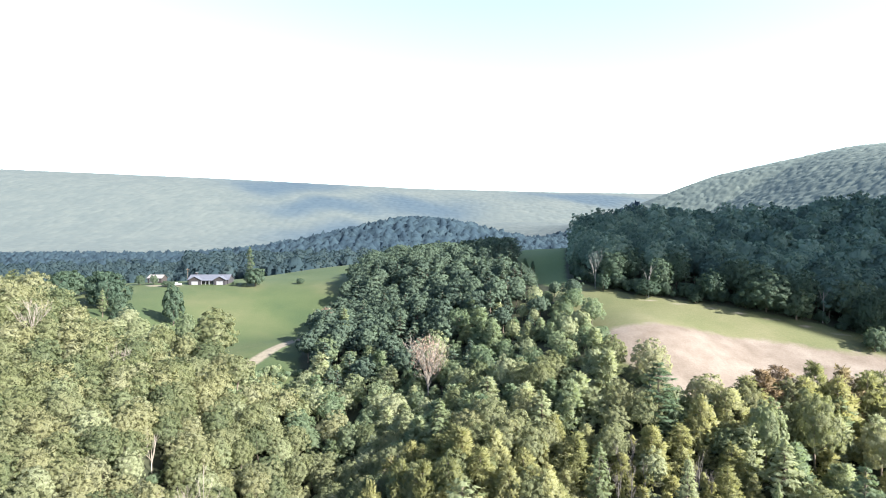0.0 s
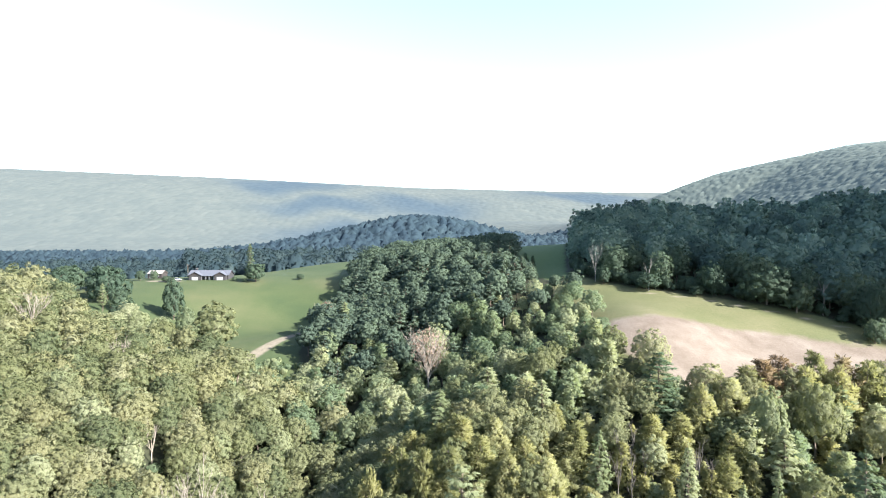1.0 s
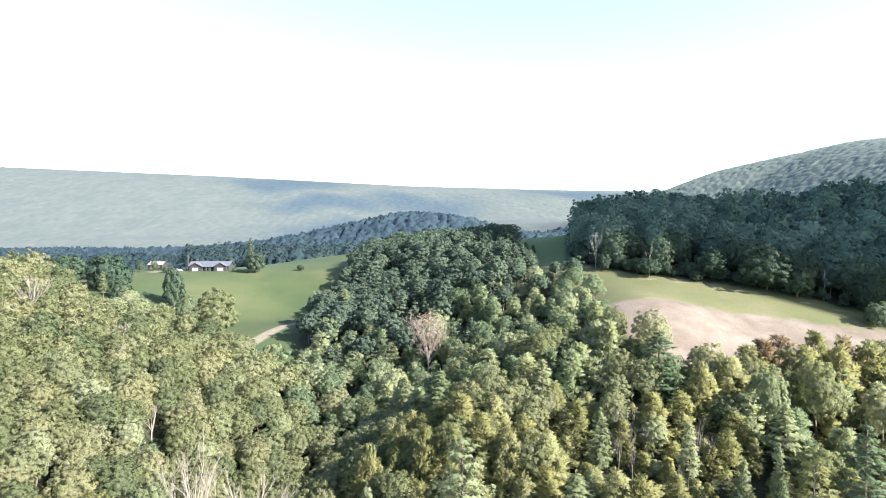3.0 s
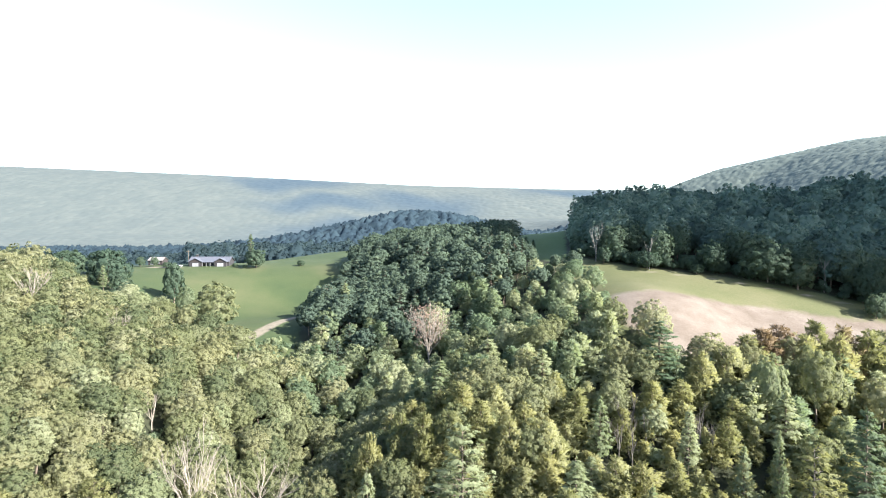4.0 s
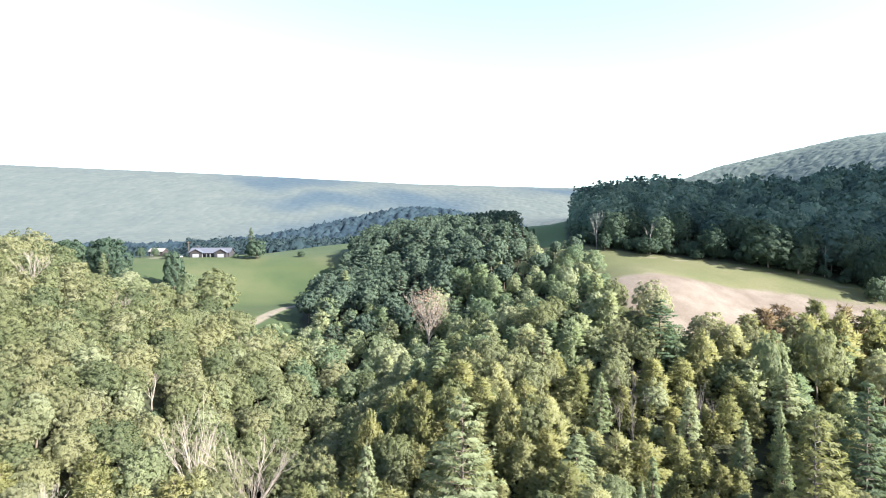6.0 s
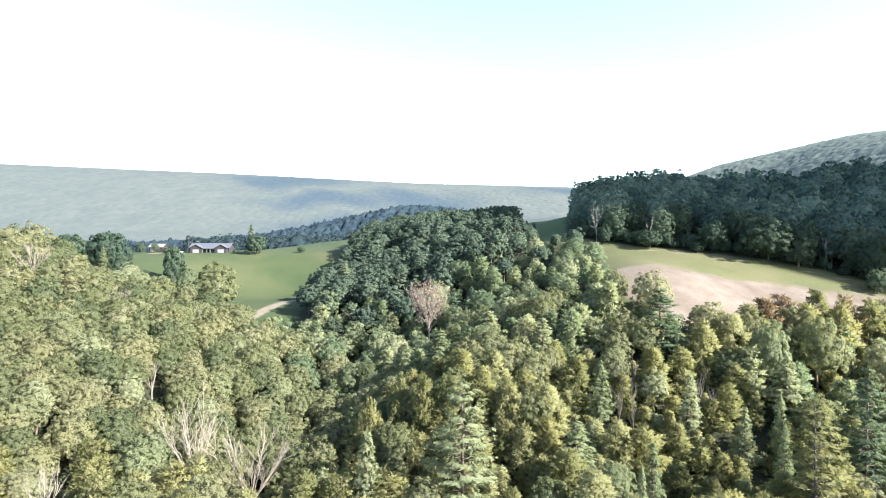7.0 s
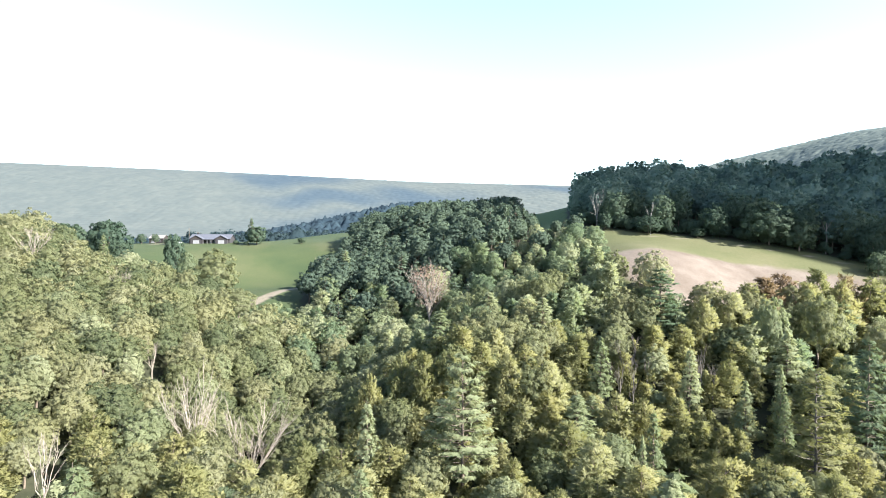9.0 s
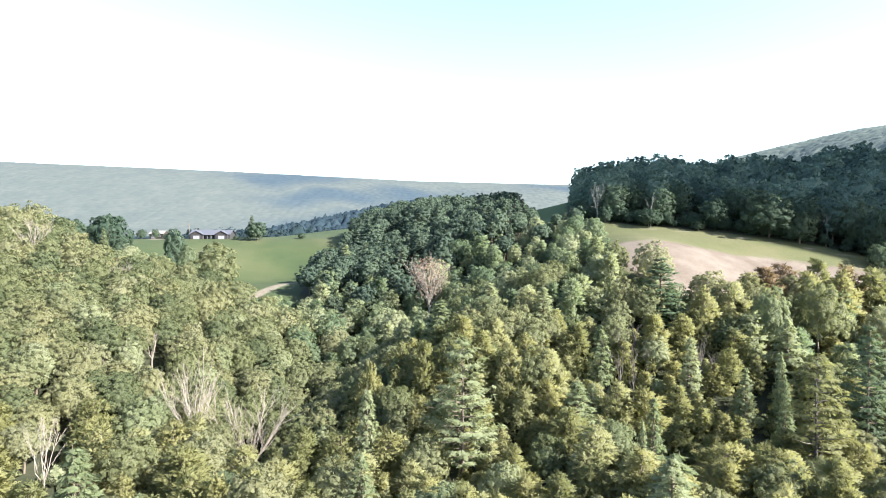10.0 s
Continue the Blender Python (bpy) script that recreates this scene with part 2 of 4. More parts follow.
def spaced(lo, hi, step, power):
    out, v, d = [], 0.0, step
    while v < hi:
        out.append(v)
        d = step if v < 240 else d * power
        v += d
    neg, v, d = [], 0.0, step
    while v > lo:
        v -= d
        neg.append(v)
        d = step if v > -240 else d * power
    return np.array(sorted(neg) + out)


def mesh_of(name, verts, faces, smooth=False, attrs=None, normals=None):
    """A mesh from arrays; all faces have the same number of corners."""
    me = bpy.data.meshes.new(name)
    verts, faces = np.asarray(verts, np.float32), np.asarray(faces, np.int32)
    n, k = faces.shape
    me.vertices.add(len(verts))
    me.vertices.foreach_set("co", verts.ravel())
    me.loops.add(n * k)
    me.loops.foreach_set("vertex_index", faces.ravel())
    me.polygons.add(n)
    me.polygons.foreach_set("loop_start", np.arange(0, n * k, k, dtype=np.int32))
    me.polygons.foreach_set("use_smooth", np.full(n, smooth))
    me.update(calc_edges=True)
    for key, values in (attrs or {}).items():
        a = me.attributes.new(key, 'FLOAT', 'POINT')
        a.data.foreach_set("value", np.asarray(values, np.float32))
    if normals is not None:
        me.normals_split_custom_set_from_vertices(np.asarray(normals, np.float32))
    return me


def ground_material():
    m, nt, p = mat("meadow_and_woodland_ground")

    def cover(name, wobble, scale, sharp):
        a = nt.nodes.new("ShaderNodeAttribute")
        a.attribute_name = name
        n = math_node(nt, 'MULTIPLY', math_node(nt, 'SUBTRACT', noise_tex(nt, scale, 5.0, 0.65), 0.5), wobble)
        v = math_node(nt, 'MULTIPLY', math_node(nt, 'ADD', a.outputs["Fac"], n), sharp)
        c = nt.nodes.new("ShaderNodeClamp")
        nt.links.new(math_node(nt, 'ADD', v, 0.5), c.inputs[0])
        return c.outputs[0]
    litter = ramp(nt, noise_tex(nt, 0.35, 6.0), [(0.3, (0.0187, 0.0238, 0.0136)), (0.7, (0.0357, 0.0374, 0.02295))])
    big = noise_tex(nt, 0.035, 3.0)
    fine = noise_tex(nt, 1.3, 6.0, 0.7)
    # sward kept darker than hay: the left field's cloud shade is in it
    sward = ramp(nt, math_node(nt, 'ADD', math_node(nt, 'MULTIPLY', big, 0.7), math_node(nt, 'MULTIPLY', fine, 0.3)),
                 [(0.36, (0.0300, 0.0455, 0.0205)), (0.5, (0.0400, 0.0540, 0.0235)), (0.66, (0.0580, 0.0650, 0.0320))])
    hay = ramp(nt, math_node(nt, 'ADD', math_node(nt, 'MULTIPLY', big, 0.7), math_node(nt, 'MULTIPLY', fine, 0.3)),
               [(0.36, (0.052, 0.061, 0.028)), (0.5, (0.070, 0.075, 0.036)), (0.66, (0.096, 0.093, 0.052))])
    stubble = ramp(nt, math_node(nt, 'ADD', math_node(nt, 'MULTIPLY', noise_tex(nt, 0.12, 4.0), 0.6), math_node(nt, 'MULTIPLY', noise_tex(nt, 2.2, 6.0, 0.7), 0.4)),
                   [(0.36, (0.082, 0.066, 0.053)), (0.5, (0.113, 0.094, 0.078)), (0.66, (0.150, 0.130, 0.111))])
    gravel = ramp(nt, noise_tex(nt, 0.8, 6.0, 0.7), [(0.3, (0.102, 0.08925, 0.068)), (0.7, (0.17, 0.1513, 0.119))])
    # the far slopes' ground colour is greyed and blued for haze too
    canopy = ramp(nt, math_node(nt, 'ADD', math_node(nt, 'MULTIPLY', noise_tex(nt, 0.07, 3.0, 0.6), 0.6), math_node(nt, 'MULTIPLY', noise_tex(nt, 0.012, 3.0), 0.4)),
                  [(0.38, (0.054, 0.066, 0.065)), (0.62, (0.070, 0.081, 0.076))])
    # cloud shade painted on the ridge: a darker, bluer canopy colour
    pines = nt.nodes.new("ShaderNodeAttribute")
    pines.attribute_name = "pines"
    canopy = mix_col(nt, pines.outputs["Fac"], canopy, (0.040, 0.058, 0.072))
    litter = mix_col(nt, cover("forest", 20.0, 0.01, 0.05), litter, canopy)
    col = mix_col(nt, cover("sward", 5.0, 0.25, 0.8), litter, sward)
    col = mix_col(nt, cover("hay", 6.0, 0.2, 0.6), col, hay)
    # lighter green put on the strip to lift its too deep shade
    shade_lift = ramp(nt, fine, [(0.35, (0.055, 0.085, 0.030)), (0.65, (0.078, 0.110, 0.042))])
    col = mix_col(nt, cover("shade_lift", 5.0, 0.2, 0.5), col, shade_lift)
    col = mix_col(nt, cover("stubble", 7.0, 0.22, 0.35), col, stubble)
    col = mix_col(nt, cover("gravel", 1.6, 0.5, 0.8), col, gravel)
    nt.links.new(col, p.inputs["Base Color"])
    p.inputs["Roughness"].default_value = 0.9
    p.inputs["Specular IOR Level"].default_value = 0.145
    b = node(nt, "ShaderNodeBump", Strength=0.6, Distance=0.25)
    nt.links.new(noise_tex(nt, 1.6, 8.0, 0.7), b.inputs["Height"])
    nt.links.new(b.outputs[0], p.inputs["Normal"])
    return m


def build_ground():
    xs, ys = spaced(-3800, 3800, 3.5, 1.07), np.concatenate([spaced(-900, 1, 12, 1.1), np.arange(4, 440, 3.5), 440 + np.cumsum(6 * 1.025 ** np.arange(110))])
    ys = ys[ys < 4600]
    gx, gy = np.meshgrid(xs, ys)
    gx, gy = gx.ravel(), gy.ravel()
    gz = land(gx, gy)
    nx, ny = len(xs), len(ys)
    i, j = np.meshgrid(np.arange(nx - 1), np.arange(ny - 1))
    a = (j * nx + i).ravel()
    faces = np.stack([a, a + 1, a + nx + 1, a + nx], 1)
    yard = inside([(-152, 305), (-134, 306), (-134, 309), (-156, 311)], gx, gy)
    me = mesh_of("ground", np.stack([gx, gy, gz], 1), faces, True, {
        "sward": np.clip(np.maximum(inside(FIELD, gx, gy), inside(PASTURE, gx, gy)), -30, 30),
        "forest": np.clip(np.maximum(gy - 980.0, np.where(gx > 0.25 * gy, gy - 420.0, -60.0)), -60, 60),
        "pines": painted_cloud_shade(gx, gy),
        "shade_lift": np.clip(np.minimum(inside(PASTURE, gx, gy), gy - 224.0), -30, 30),
        "hay": np.clip(inside(HAY, gx, gy), -30, 30),
        "stubble": np.clip(inside(BARE, gx, gy), -30, 30),
        "gravel": np.clip(np.maximum.reduce([inside(TRACK, gx, gy), yard, inside(LANE, gx, gy), inside(FOOTPATH, gx, gy)]), -30, 30)})
    me.materials.append(ground_material())
    return tagged(new("ground", me), "rolling ground of green pasture, bare hay stubble and woodland litter", "ground", "", "structure")


build_ground()


# ---- plant geometry ----
def unit(v):
    return v / np.maximum(np.linalg.norm(v, axis=-1, keepdims=True), 1e-9)


def cards(r, at, nrm, size, stretch=1.0, droop=0.0, along=None, puff=None, loose=0.35):
    """Small leaf clumps: folded four-cornered blades about the points at, facing nrm."""
    n = len(at)
    nrm = unit(nrm)
    side = r.normal(size=(n, 3)) if along is None else along
    t1 = unit(side - nrm * (side * nrm).sum(1, keepdims=True))
    t2 = np.cross(nrm, t1)
    s = np.broadcast_to(np.asarray(size, float), (n,))[:, None]
    j = lambda: r.uniform(0.7, 1.3, (n, 1))
    fold = nrm * s * r.uniform(-0.35, 0.05, (n, 1))
    v = np.stack([at - t1 * s * stretch * j() * 0.5 + fold, at - t2 * s * 0.5 * j(), at + t1 * s * stretch * j() * 0.5 + fold - np.array([0, 0, 1.0]) * droop * s, at + t2 * s * 0.5 * j()], 1)
    f = np.arange(n * 4).reshape(n, 4)
    puff = nrm if puff is None else unit(puff + nrm * loose)
    return v.reshape(-1, 3), f, np.repeat(puff, 4, axis=0)


def join(*pieces):
    """Joins pieces of geometry; each is its corners, its four-cornered faces and its normals."""
    vs, fs, ns, k = [], [], [], 0
    for v, f, n in pieces:
        vs.append(v)
        fs.append(f + k)
        ns.append(n)
        k += len(v)
    return np.concatenate(vs), np.concatenate(fs), np.concatenate(ns)


def tube(path, radii, sides=6):
    """A tapered round limb along a path, in quads."""
    path = np.asarray(path, float)
    n = len(path)
    d = unit(np.gradient(path, axis=0))
    ref = np.where(np.abs(d[:, 2:3]) > 0.9, np.array([[1.0, 0, 0]]), np.array([[0, 0, 1.0]]))
    a = unit(np.cross(d, ref))
    b = np.cross(d, a)
    ang = np.arange(sides) * 2 * np.pi / sides
    ring = path[:, None] + np.asarray(radii, float)[:, None, None] * (np.cos(ang)[None, :, None] * a[:, None] + np.sin(ang)[None, :, None] * b[:, None])
    i, s = np.meshgrid(np.arange(n - 1), np.arange(sides), indexing="ij")
    i, s = i.ravel(), s.ravel()
    f = np.stack([i * sides + s, i * sides + (s + 1) % sides, (i + 1) * sides + (s + 1) % sides, (i + 1) * sides + s], 1)
    return ring.reshape(-1, 3), f, unit(ring - path[:, None]).reshape(-1, 3)


def bent(a, b, n, r, wob):
    """A crooked path between two points."""
    k = np.linspace(0, 1, n)[:, None]
    p = np.asarray(a, float) * (1 - k) + np.asarray(b, float) * k
    p[1:-1] += r.normal(size=(n - 2, 3)) * wob
    return p


def dome_core(r, low, mid, half, R):
    """The hidden twiggy heart of a crown, an uneven closed dome in quads."""
    rings, segs = 6, 10
    th = np.linspace(0.12, 2.75, rings)
    ph = np.arange(segs) * 2 * np.pi / segs + r.uniform(0, 6)
    d = np.stack([np.outer(np.sin(th), np.cos(ph)), np.outer(np.sin(th), np.sin(ph)), np.outer(np.cos(th), np.ones(segs))], -1)
    v = d * r.uniform(0.88, 1.1, (rings, segs, 1)) * np.array([R, R, half]) + np.array([0, 0, mid])
    i, s = np.meshgrid(np.arange(rings - 1), np.arange(segs), indexing="ij")
    i, s = i.ravel(), s.ravel()
    f = np.stack([i * segs + s, (i + 1) * segs + s, (i + 1) * segs + (s + 1) % segs, i * segs + (s + 1) % segs], 1)
    return v.reshape(-1, 3), f, d.reshape(-1, 3)


def broadleaf_crown(r, width, low, high, lumps, leaves, size, skirt=1.6, stray=0.08):
    """A crown of many small boughs, each a clump of leaf sprays, over a hidden twiggy heart."""
    R, mid, half = width / 2, low + (high - low) * 0.45, (high - low) / 2
    lobes = unit(r.normal(size=(5, 3)))
    k = np.arange(lumps) + 0.5
    cz = 1 - skirt * k / lumps
    ph = k * 2.39996 + r.uniform(0, 6)
    rr = np.sqrt(np.maximum(0, 1 - cz * cz))
    dirs = np.stack([rr * np.cos(ph), rr * np.sin(ph), cz], 1)
    # a few large lobes make the outline uneven
    bulge = 0.70 + 0.22 * np.clip((dirs @ lobes.T).max(1, keepdims=True), 0, 1) ** 3
    reach = bulge * r.uniform(0.80, 1.10, (lumps, 1))
    centre = dirs * reach * np.array([R, R, half * 1.1]) + np.array([0, 0, mid]) + r.normal(size=(lumps, 3)) * 0.06 * R
    rad = R * r.uniform(0.9, 1.3, lumps) * math.sqrt(2.2 / lumps)
    pick = r.choice(lumps, leaves, p=rad ** 2 / (rad ** 2).sum())
    out = unit(r.normal(size=(leaves, 3)) * 0.8 + dirs[pick] * 0.9 + np.array([0, 0, 0.3]))
    at = centre[pick] + out * (rad[pick] * r.uniform(0.5, 1.06 if leaves > 1000 else 0.95 if leaves > 150 else 0.5, leaves))[:, None] * np.array([1, 1, 0.8])
    stray = int(leaves * stray)
    out[:stray] = unit(r.normal(size=(stray, 3)) + np.array([0, 0, 0.5]))
    at[:stray] = out[:stray] * np.array([R, R, half]) * r.uniform(0.70, 0.98, (stray, 1)) + np.array([0, 0, mid])
    nrm = out + r.normal(size=(leaves, 3)) * 0.38
    whole = unit((at - np.array([0, 0, low])) / np.array([R, R, high - low]))
    leafy = cards(r, at, nrm, size * r.uniform(0.7, 1.35, leaves), 1.3, 0.1, None, out * 0.6 + whole * 0.75 + np.array([0, 0, 0.42]), 0.42)
    return join(leafy, dome_core(r, low, mid, half * (0.70 if leaves > 1000 else 0.84), R * (0.66 if leaves > 1000 else 0.78)))


def trunk_with_limbs(r, height, base, limbs, spread):
    top = np.array([r.normal() * 0.3, r.normal() * 0.3, height])
    path = bent((0, 0, -0.6), top, 6, r, 0.10)
    pieces = [tube(path, np.linspace(base, base * 0.25, 6), 7)]
    for i in range(limbs):
        k = r.uniform(0.35, 0.85)
        a = path[0] * (1 - k) + path[-1] * k
        ang = r.uniform(0, 6.28)
        L = spread * r.uniform(0.6, 1.0)
        pieces.append(tube(bent(a, a + np.array([math.cos(ang) * L, math.sin(ang) * L, L * r.uniform(0.5, 1.0)]), 4, r, 0.12), np.linspace(base * 0.4, base * 0.1, 4), 5))
    return join(*pieces)


def pine_parts(r, height, width, bare, whorl, arms, tufts, size, ragged, droop, blunt):
    """A pine: whorls of limbs that bear flat sprays of needles. Returns the foliage and the wood."""
    wood = [tube(bent((0, 0, -0.6), (r.normal() * 0.2, r.normal() * 0.2, height), 7, r, 0.06), np.linspace(height * 0.016, 0.04, 7), 6)]
    at, nrm, along, sz = [], [], [], []
    z = bare
    while z < height - 0.2:
        k = (z - bare) / (height - bare)
        reach = width / 2 * (1 - k) ** blunt * (0.55 + 0.45 * min(1, k / 0.15))
        n = max(3, int(round(arms * (0.6 + 0.4 * (1 - k)))))
        turn = r.uniform(0, 6.28)
        for i in range(n):
            ang = turn + i * 6.283 / n + r.normal() * 0.25
            L = reach * r.uniform(1 - ragged, 1 + ragged * 0.4) + 0.25
            rise = L * r.uniform(0.02, 0.30) - droop * L
            d = np.array([math.cos(ang), math.sin(ang), 0.0])
            zz = z + r.normal() * whorl * 0.25
            tip = d * L + np.array([0, 0, zz + rise])
            if L > 0.8:
                wood.append(tube(np.array([[0, 0, zz], d * L * 0.5 + np.array([0, 0, zz + rise * 0.35]), tip]), [0.05 + 0.012 * L, 0.03 + 0.006 * L, 0.015], 3))
            m = max(2, int(round(tufts * (0.35 + 0.65 * L / (width / 2)))))
            q = r.uniform(0.28, 1.05, m) ** 0.75
            off = np.cross(d, [0, 0, 1.0])
            lat = r.normal(size=m) * 0.20 * L * (1.15 - 0.6 * q)
            p = d * (q * L)[:, None] + off * lat[:, None] + np.stack([0 * q, 0 * q, zz + rise * q + r.normal(size=m) * 0.10 * size + 0.12 * L * q * q], 1)
            at.append(p)
            nrm.append(np.array([0, 0, 1.0]) + d * 0.45 + r.normal(size=(m, 3)) * 0.42)
            along.append(d + off * np.sign(lat)[:, None] * 0.7 + np.array([0, 0, 0.25]) + r.normal(size=(m, 3)) * 0.25)
            sz.append(size * r.uniform(0.65, 1.3, m))
        z += whorl * r.uniform(0.75, 1.25)
    at.append(np.array([[0, 0, height + 0.1 * i] for i in range(3)]))
    nrm.append(r.normal(size=(3, 3)))
    along.append(np.tile([0, 0, 1.0], (3, 1)))
    sz.append(np.full(3, size * 0.7))
    at, nrm = np.concatenate(at), np.concatenate(nrm)
    puff = unit(at * np.array([1, 1, 0.0]) + 1e-6) * 0.6 + np.array([0, 0, 0.65]) + r.normal(size=at.shape) * 0.12
    fol = cards(r, at, nrm, np.concatenate(sz), 2.3, 0.12, np.concatenate(along), puff, 0.6)
    return fol, join(*wood)


def bushy_pine(r, height, width, low, boughs, tufts, size, blunt=0.6):
    """A scrub pine: irregular boughs that bristle with upswept needle sprays. Returns the foliage and the wood."""
    k = np.arange(boughs) + 0.5
    u = (k / boughs) ** 1.15
    ph = k * 2.39996 + r.normal(size=boughs) * 0.35
    lean = r.normal(size=2) * 0.05 * width
    reach = width / 2 * (1.04 - u) ** blunt * r.uniform(0.55, 1.08, boughs)
    side = np.stack([np.cos(ph), np.sin(ph), 0 * ph], 1)
    rad = width * r.uniform(0.10, 0.17, boughs) * (1.1 - 0.3 * u)
    centre = side * np.maximum(reach - rad * 0.6, 0.1)[:, None] + np.stack([lean[0] * u, lean[1] * u, low + u * (height - low) * 0.97 + r.normal(size=boughs) * 0.03 * height], 1)
    pick = r.choice(boughs, tufts, p=rad ** 2 / (rad ** 2).sum())
    out = unit(r.normal(size=(tufts, 3)) * 0.75 + side[pick] * 0.7 + np.array([0, 0, 0.5]))
    at = centre[pick] + out * (rad[pick] * r.uniform(0.35, 1.05, tufts))[:, None] * np.array([1.25, 1.25, 0.72])
    along = out + side[pick] * 0.35 + np.array([0, 0, 0.35]) + r.normal(size=(tufts, 3)) * 0.25
    nrm = np.cross(unit(along), unit(r.normal(size=(tufts, 3)))) + np.array([0, 0, 0.45])
    puff = out * 0.6 + side[pick] * 0.4 + np.array([0, 0, 0.55])
    fol = cards(r, at, nrm, size * r.uniform(0.65, 1.35, tufts), 2.3, 0.1, along, puff, 0.7)
    mid = low + (height - low) * 0.40
    fol = join(fol, dome_core(r, low, mid, (height - low) * 0.30, width * 0.15))
    wood = [tube(bent((0, 0, -0.6), (lean[0], lean[1], height * 0.96), 7, r, 0.07), np.linspace(height * 0.015, 0.04, 7), 6)]
    for i in range(0, boughs, 2):
        tip = centre[i]
        foot = np.array([lean[0] * u[i], lean[1] * u[i], max(0.3, tip[2] - 0.25 * reach[i])])
        wood.append(tube(np.array([foot, foot * 0.5 + tip * 0.5 + np.array([0, 0, -0.06 * reach[i]]), tip]), [0.07, 0.05, 0.02], 3))
    return fol, join(*wood)


def shapes_bushy(seed, n, height, width, low, boughs, tufts, size, blunt=0.6):
    out = []
    for i in range(n):
        r = np.random.default_rng(seed + i)
        out.append(bushy_pine(r, height * r.uniform(0.88, 1.12), width * r.uniform(0.85, 1.15), low, boughs, tufts, size, blunt * r.uniform(0.8, 1.25)))
    return out


def bare_limb(r, a, d, length, rad, forks, depth=0):
    """A bare crooked branch with its side branches and twigs."""
    d = unit(np.asarray(d, float))
    e = a + d * length
    path = bent(a, e, 5, r, length * 0.022)
    pieces = [tube(path, np.linspace(rad, rad * 0.4, 5), 6 if depth == 0 else 4)]
    if depth < 2:
        for i in range(forks + 1 - depth):
            k = r.uniform(0.25, 0.95)
            pieces.append(bare_limb(r, a + (e - a) * k, d + r.normal(size=3) * 0.30 + np.array([0, 0, 0.12]), length * r.uniform(0.28, 0.5), rad * 0.5, forks, depth + 1))
    return join(*pieces)


def part(name, geo, material, parent, label="", smooth=False):
    me = mesh_of(name, geo[0], geo[1], True, None, geo[2])
    me.materials.append(material)
    ob = new(name, me)
    ob.parent = parent
    if label:
        ob["label"] = label
    return ob


# ---- kinds of tree, each built once in a few shapes ----
def tree_thing(name, label, group, bits):
    e = new(name)
    e.empty_display_size = 1.0
    tagged(e, label, "tree", group)
    for pname, geo, material in bits:
        part(pname, geo, material, e, smooth=(pname == "trunk"))
    return e


class Kind:
    """Some shapes of one kind of tree; the first planting of a shape uses the built thing itself."""

    def __init__(self, name, label, group, shapes, material, trunk_material=None):
        self.name, self.label, self.group, self.shapes, self.material = name, label, group, shapes, material
        self.trunk_material, self.made = trunk_material or M_BARK, {}

    def plant(self, x, y, r, scale=1.0, flat=1.0, label="", shape=None, group="", sink=0.0):
        k = int(r.integers(len(self.shapes))) if shape is None else shape
        z = float(land(x, y)) - sink
        m = pose(x, y, z, 0, 0, r.uniform(0, 360)) @ Matrix.Diagonal((scale * flat, scale * flat, scale, 1))
        if k not in self.made:
            fol, wood = self.shapes[k]
            e = tree_thing(self.name, self.label, self.group, [("trunk", wood, self.trunk_material)] + ([("crown", fol, self.material)] if fol is not None else []))
            self.made[k] = e
            e.matrix_basis = m
            got = e
        else:
            keep = self.made[k].matrix_basis.copy()
            self.made[k].matrix_basis = Matrix.Identity(4)
            got = copy_thing(self.made[k], m)
            self.made[k].matrix_basis = keep
        tagged(got, label or self.label, "tree", group or self.group)
        return got

    def plant_to(self, x, y, r, top, width, label="", shape=0):
        """Plants a tree that reaches the height top and is width across."""
        v = self.shapes[shape][0][0]
        s = (top - float(land(x, y))) / float(v[:, 2].max())
        return self.plant(x, y, r, s, width / float(np.ptp(v[:, 0])) / s, label, shape)


def shapes_broad(seed, n, width, high, lumps, leaves, size, foot=0.22):
    out = []
    for i in range(n):
        r = np.random.default_rng(seed + i)
        h = high * r.uniform(0.9, 1.1)
        out.append((broadleaf_crown(r, width * r.uniform(0.9, 1.1), h * foot, h, lumps, leaves, size), trunk_with_limbs(r, h * 0.75, 0.26, 5, width * 0.35)))
    return out


def shapes_pine(seed, n, **kw):
    out = []
    for i in range(n):
        r = np.random.default_rng(seed + i)
        k = dict(kw)
        k["height"] *= r.uniform(0.92, 1.08)
        k["width"] *= r.uniform(0.9, 1.1)
        out.append(pine_parts(r, **k))
    return out


RUSSET = Kind("browned_pine", "scrub pine with browned reddish needles", "browned pines beside the stubble",
              shapes_bushy(380, 3, 10.0, 9.0, 2.0, 44, 1900, 0.42, 0.45), M_RUSSET, M_GREYWOOD)
CEDAR = Kind("red_cedar", "small dark conical cedar at the meadow's edge", "cedars at the meadow's edge", shapes_pine(350, 2, height=7.5, width=3.6, bare=0.3, whorl=0.4, arms=6, tufts=5, size=0.5, ragged=0.2, droop=-0.25, blunt=0.8), M_CEDAR)
ROUND = Kind("meadow_tree", "round leafy tree standing on open grass", "trees of the open ground", shapes_broad(700, 4, 8.0, 8.4, 40, 1200, 0.66, 0.02), M_DUSK)
EDGE_OAK = Kind("oak_tree", "large spreading grey-green oak at the foot of the oak wood", "trees of the open ground", shapes_broad(740, 2, 16.0, 15.0, 100, 3800, 0.60, 0.02), M_DUSK)
MEADOW_OAK = Kind("broadleaf_tree", "large spreading broadleaf tree at the meadow's foot", "trees of the open ground", shapes_broad(720, 1, 15.0, 19.5, 90, 3600, 0.70, 0.02), M_OAK)
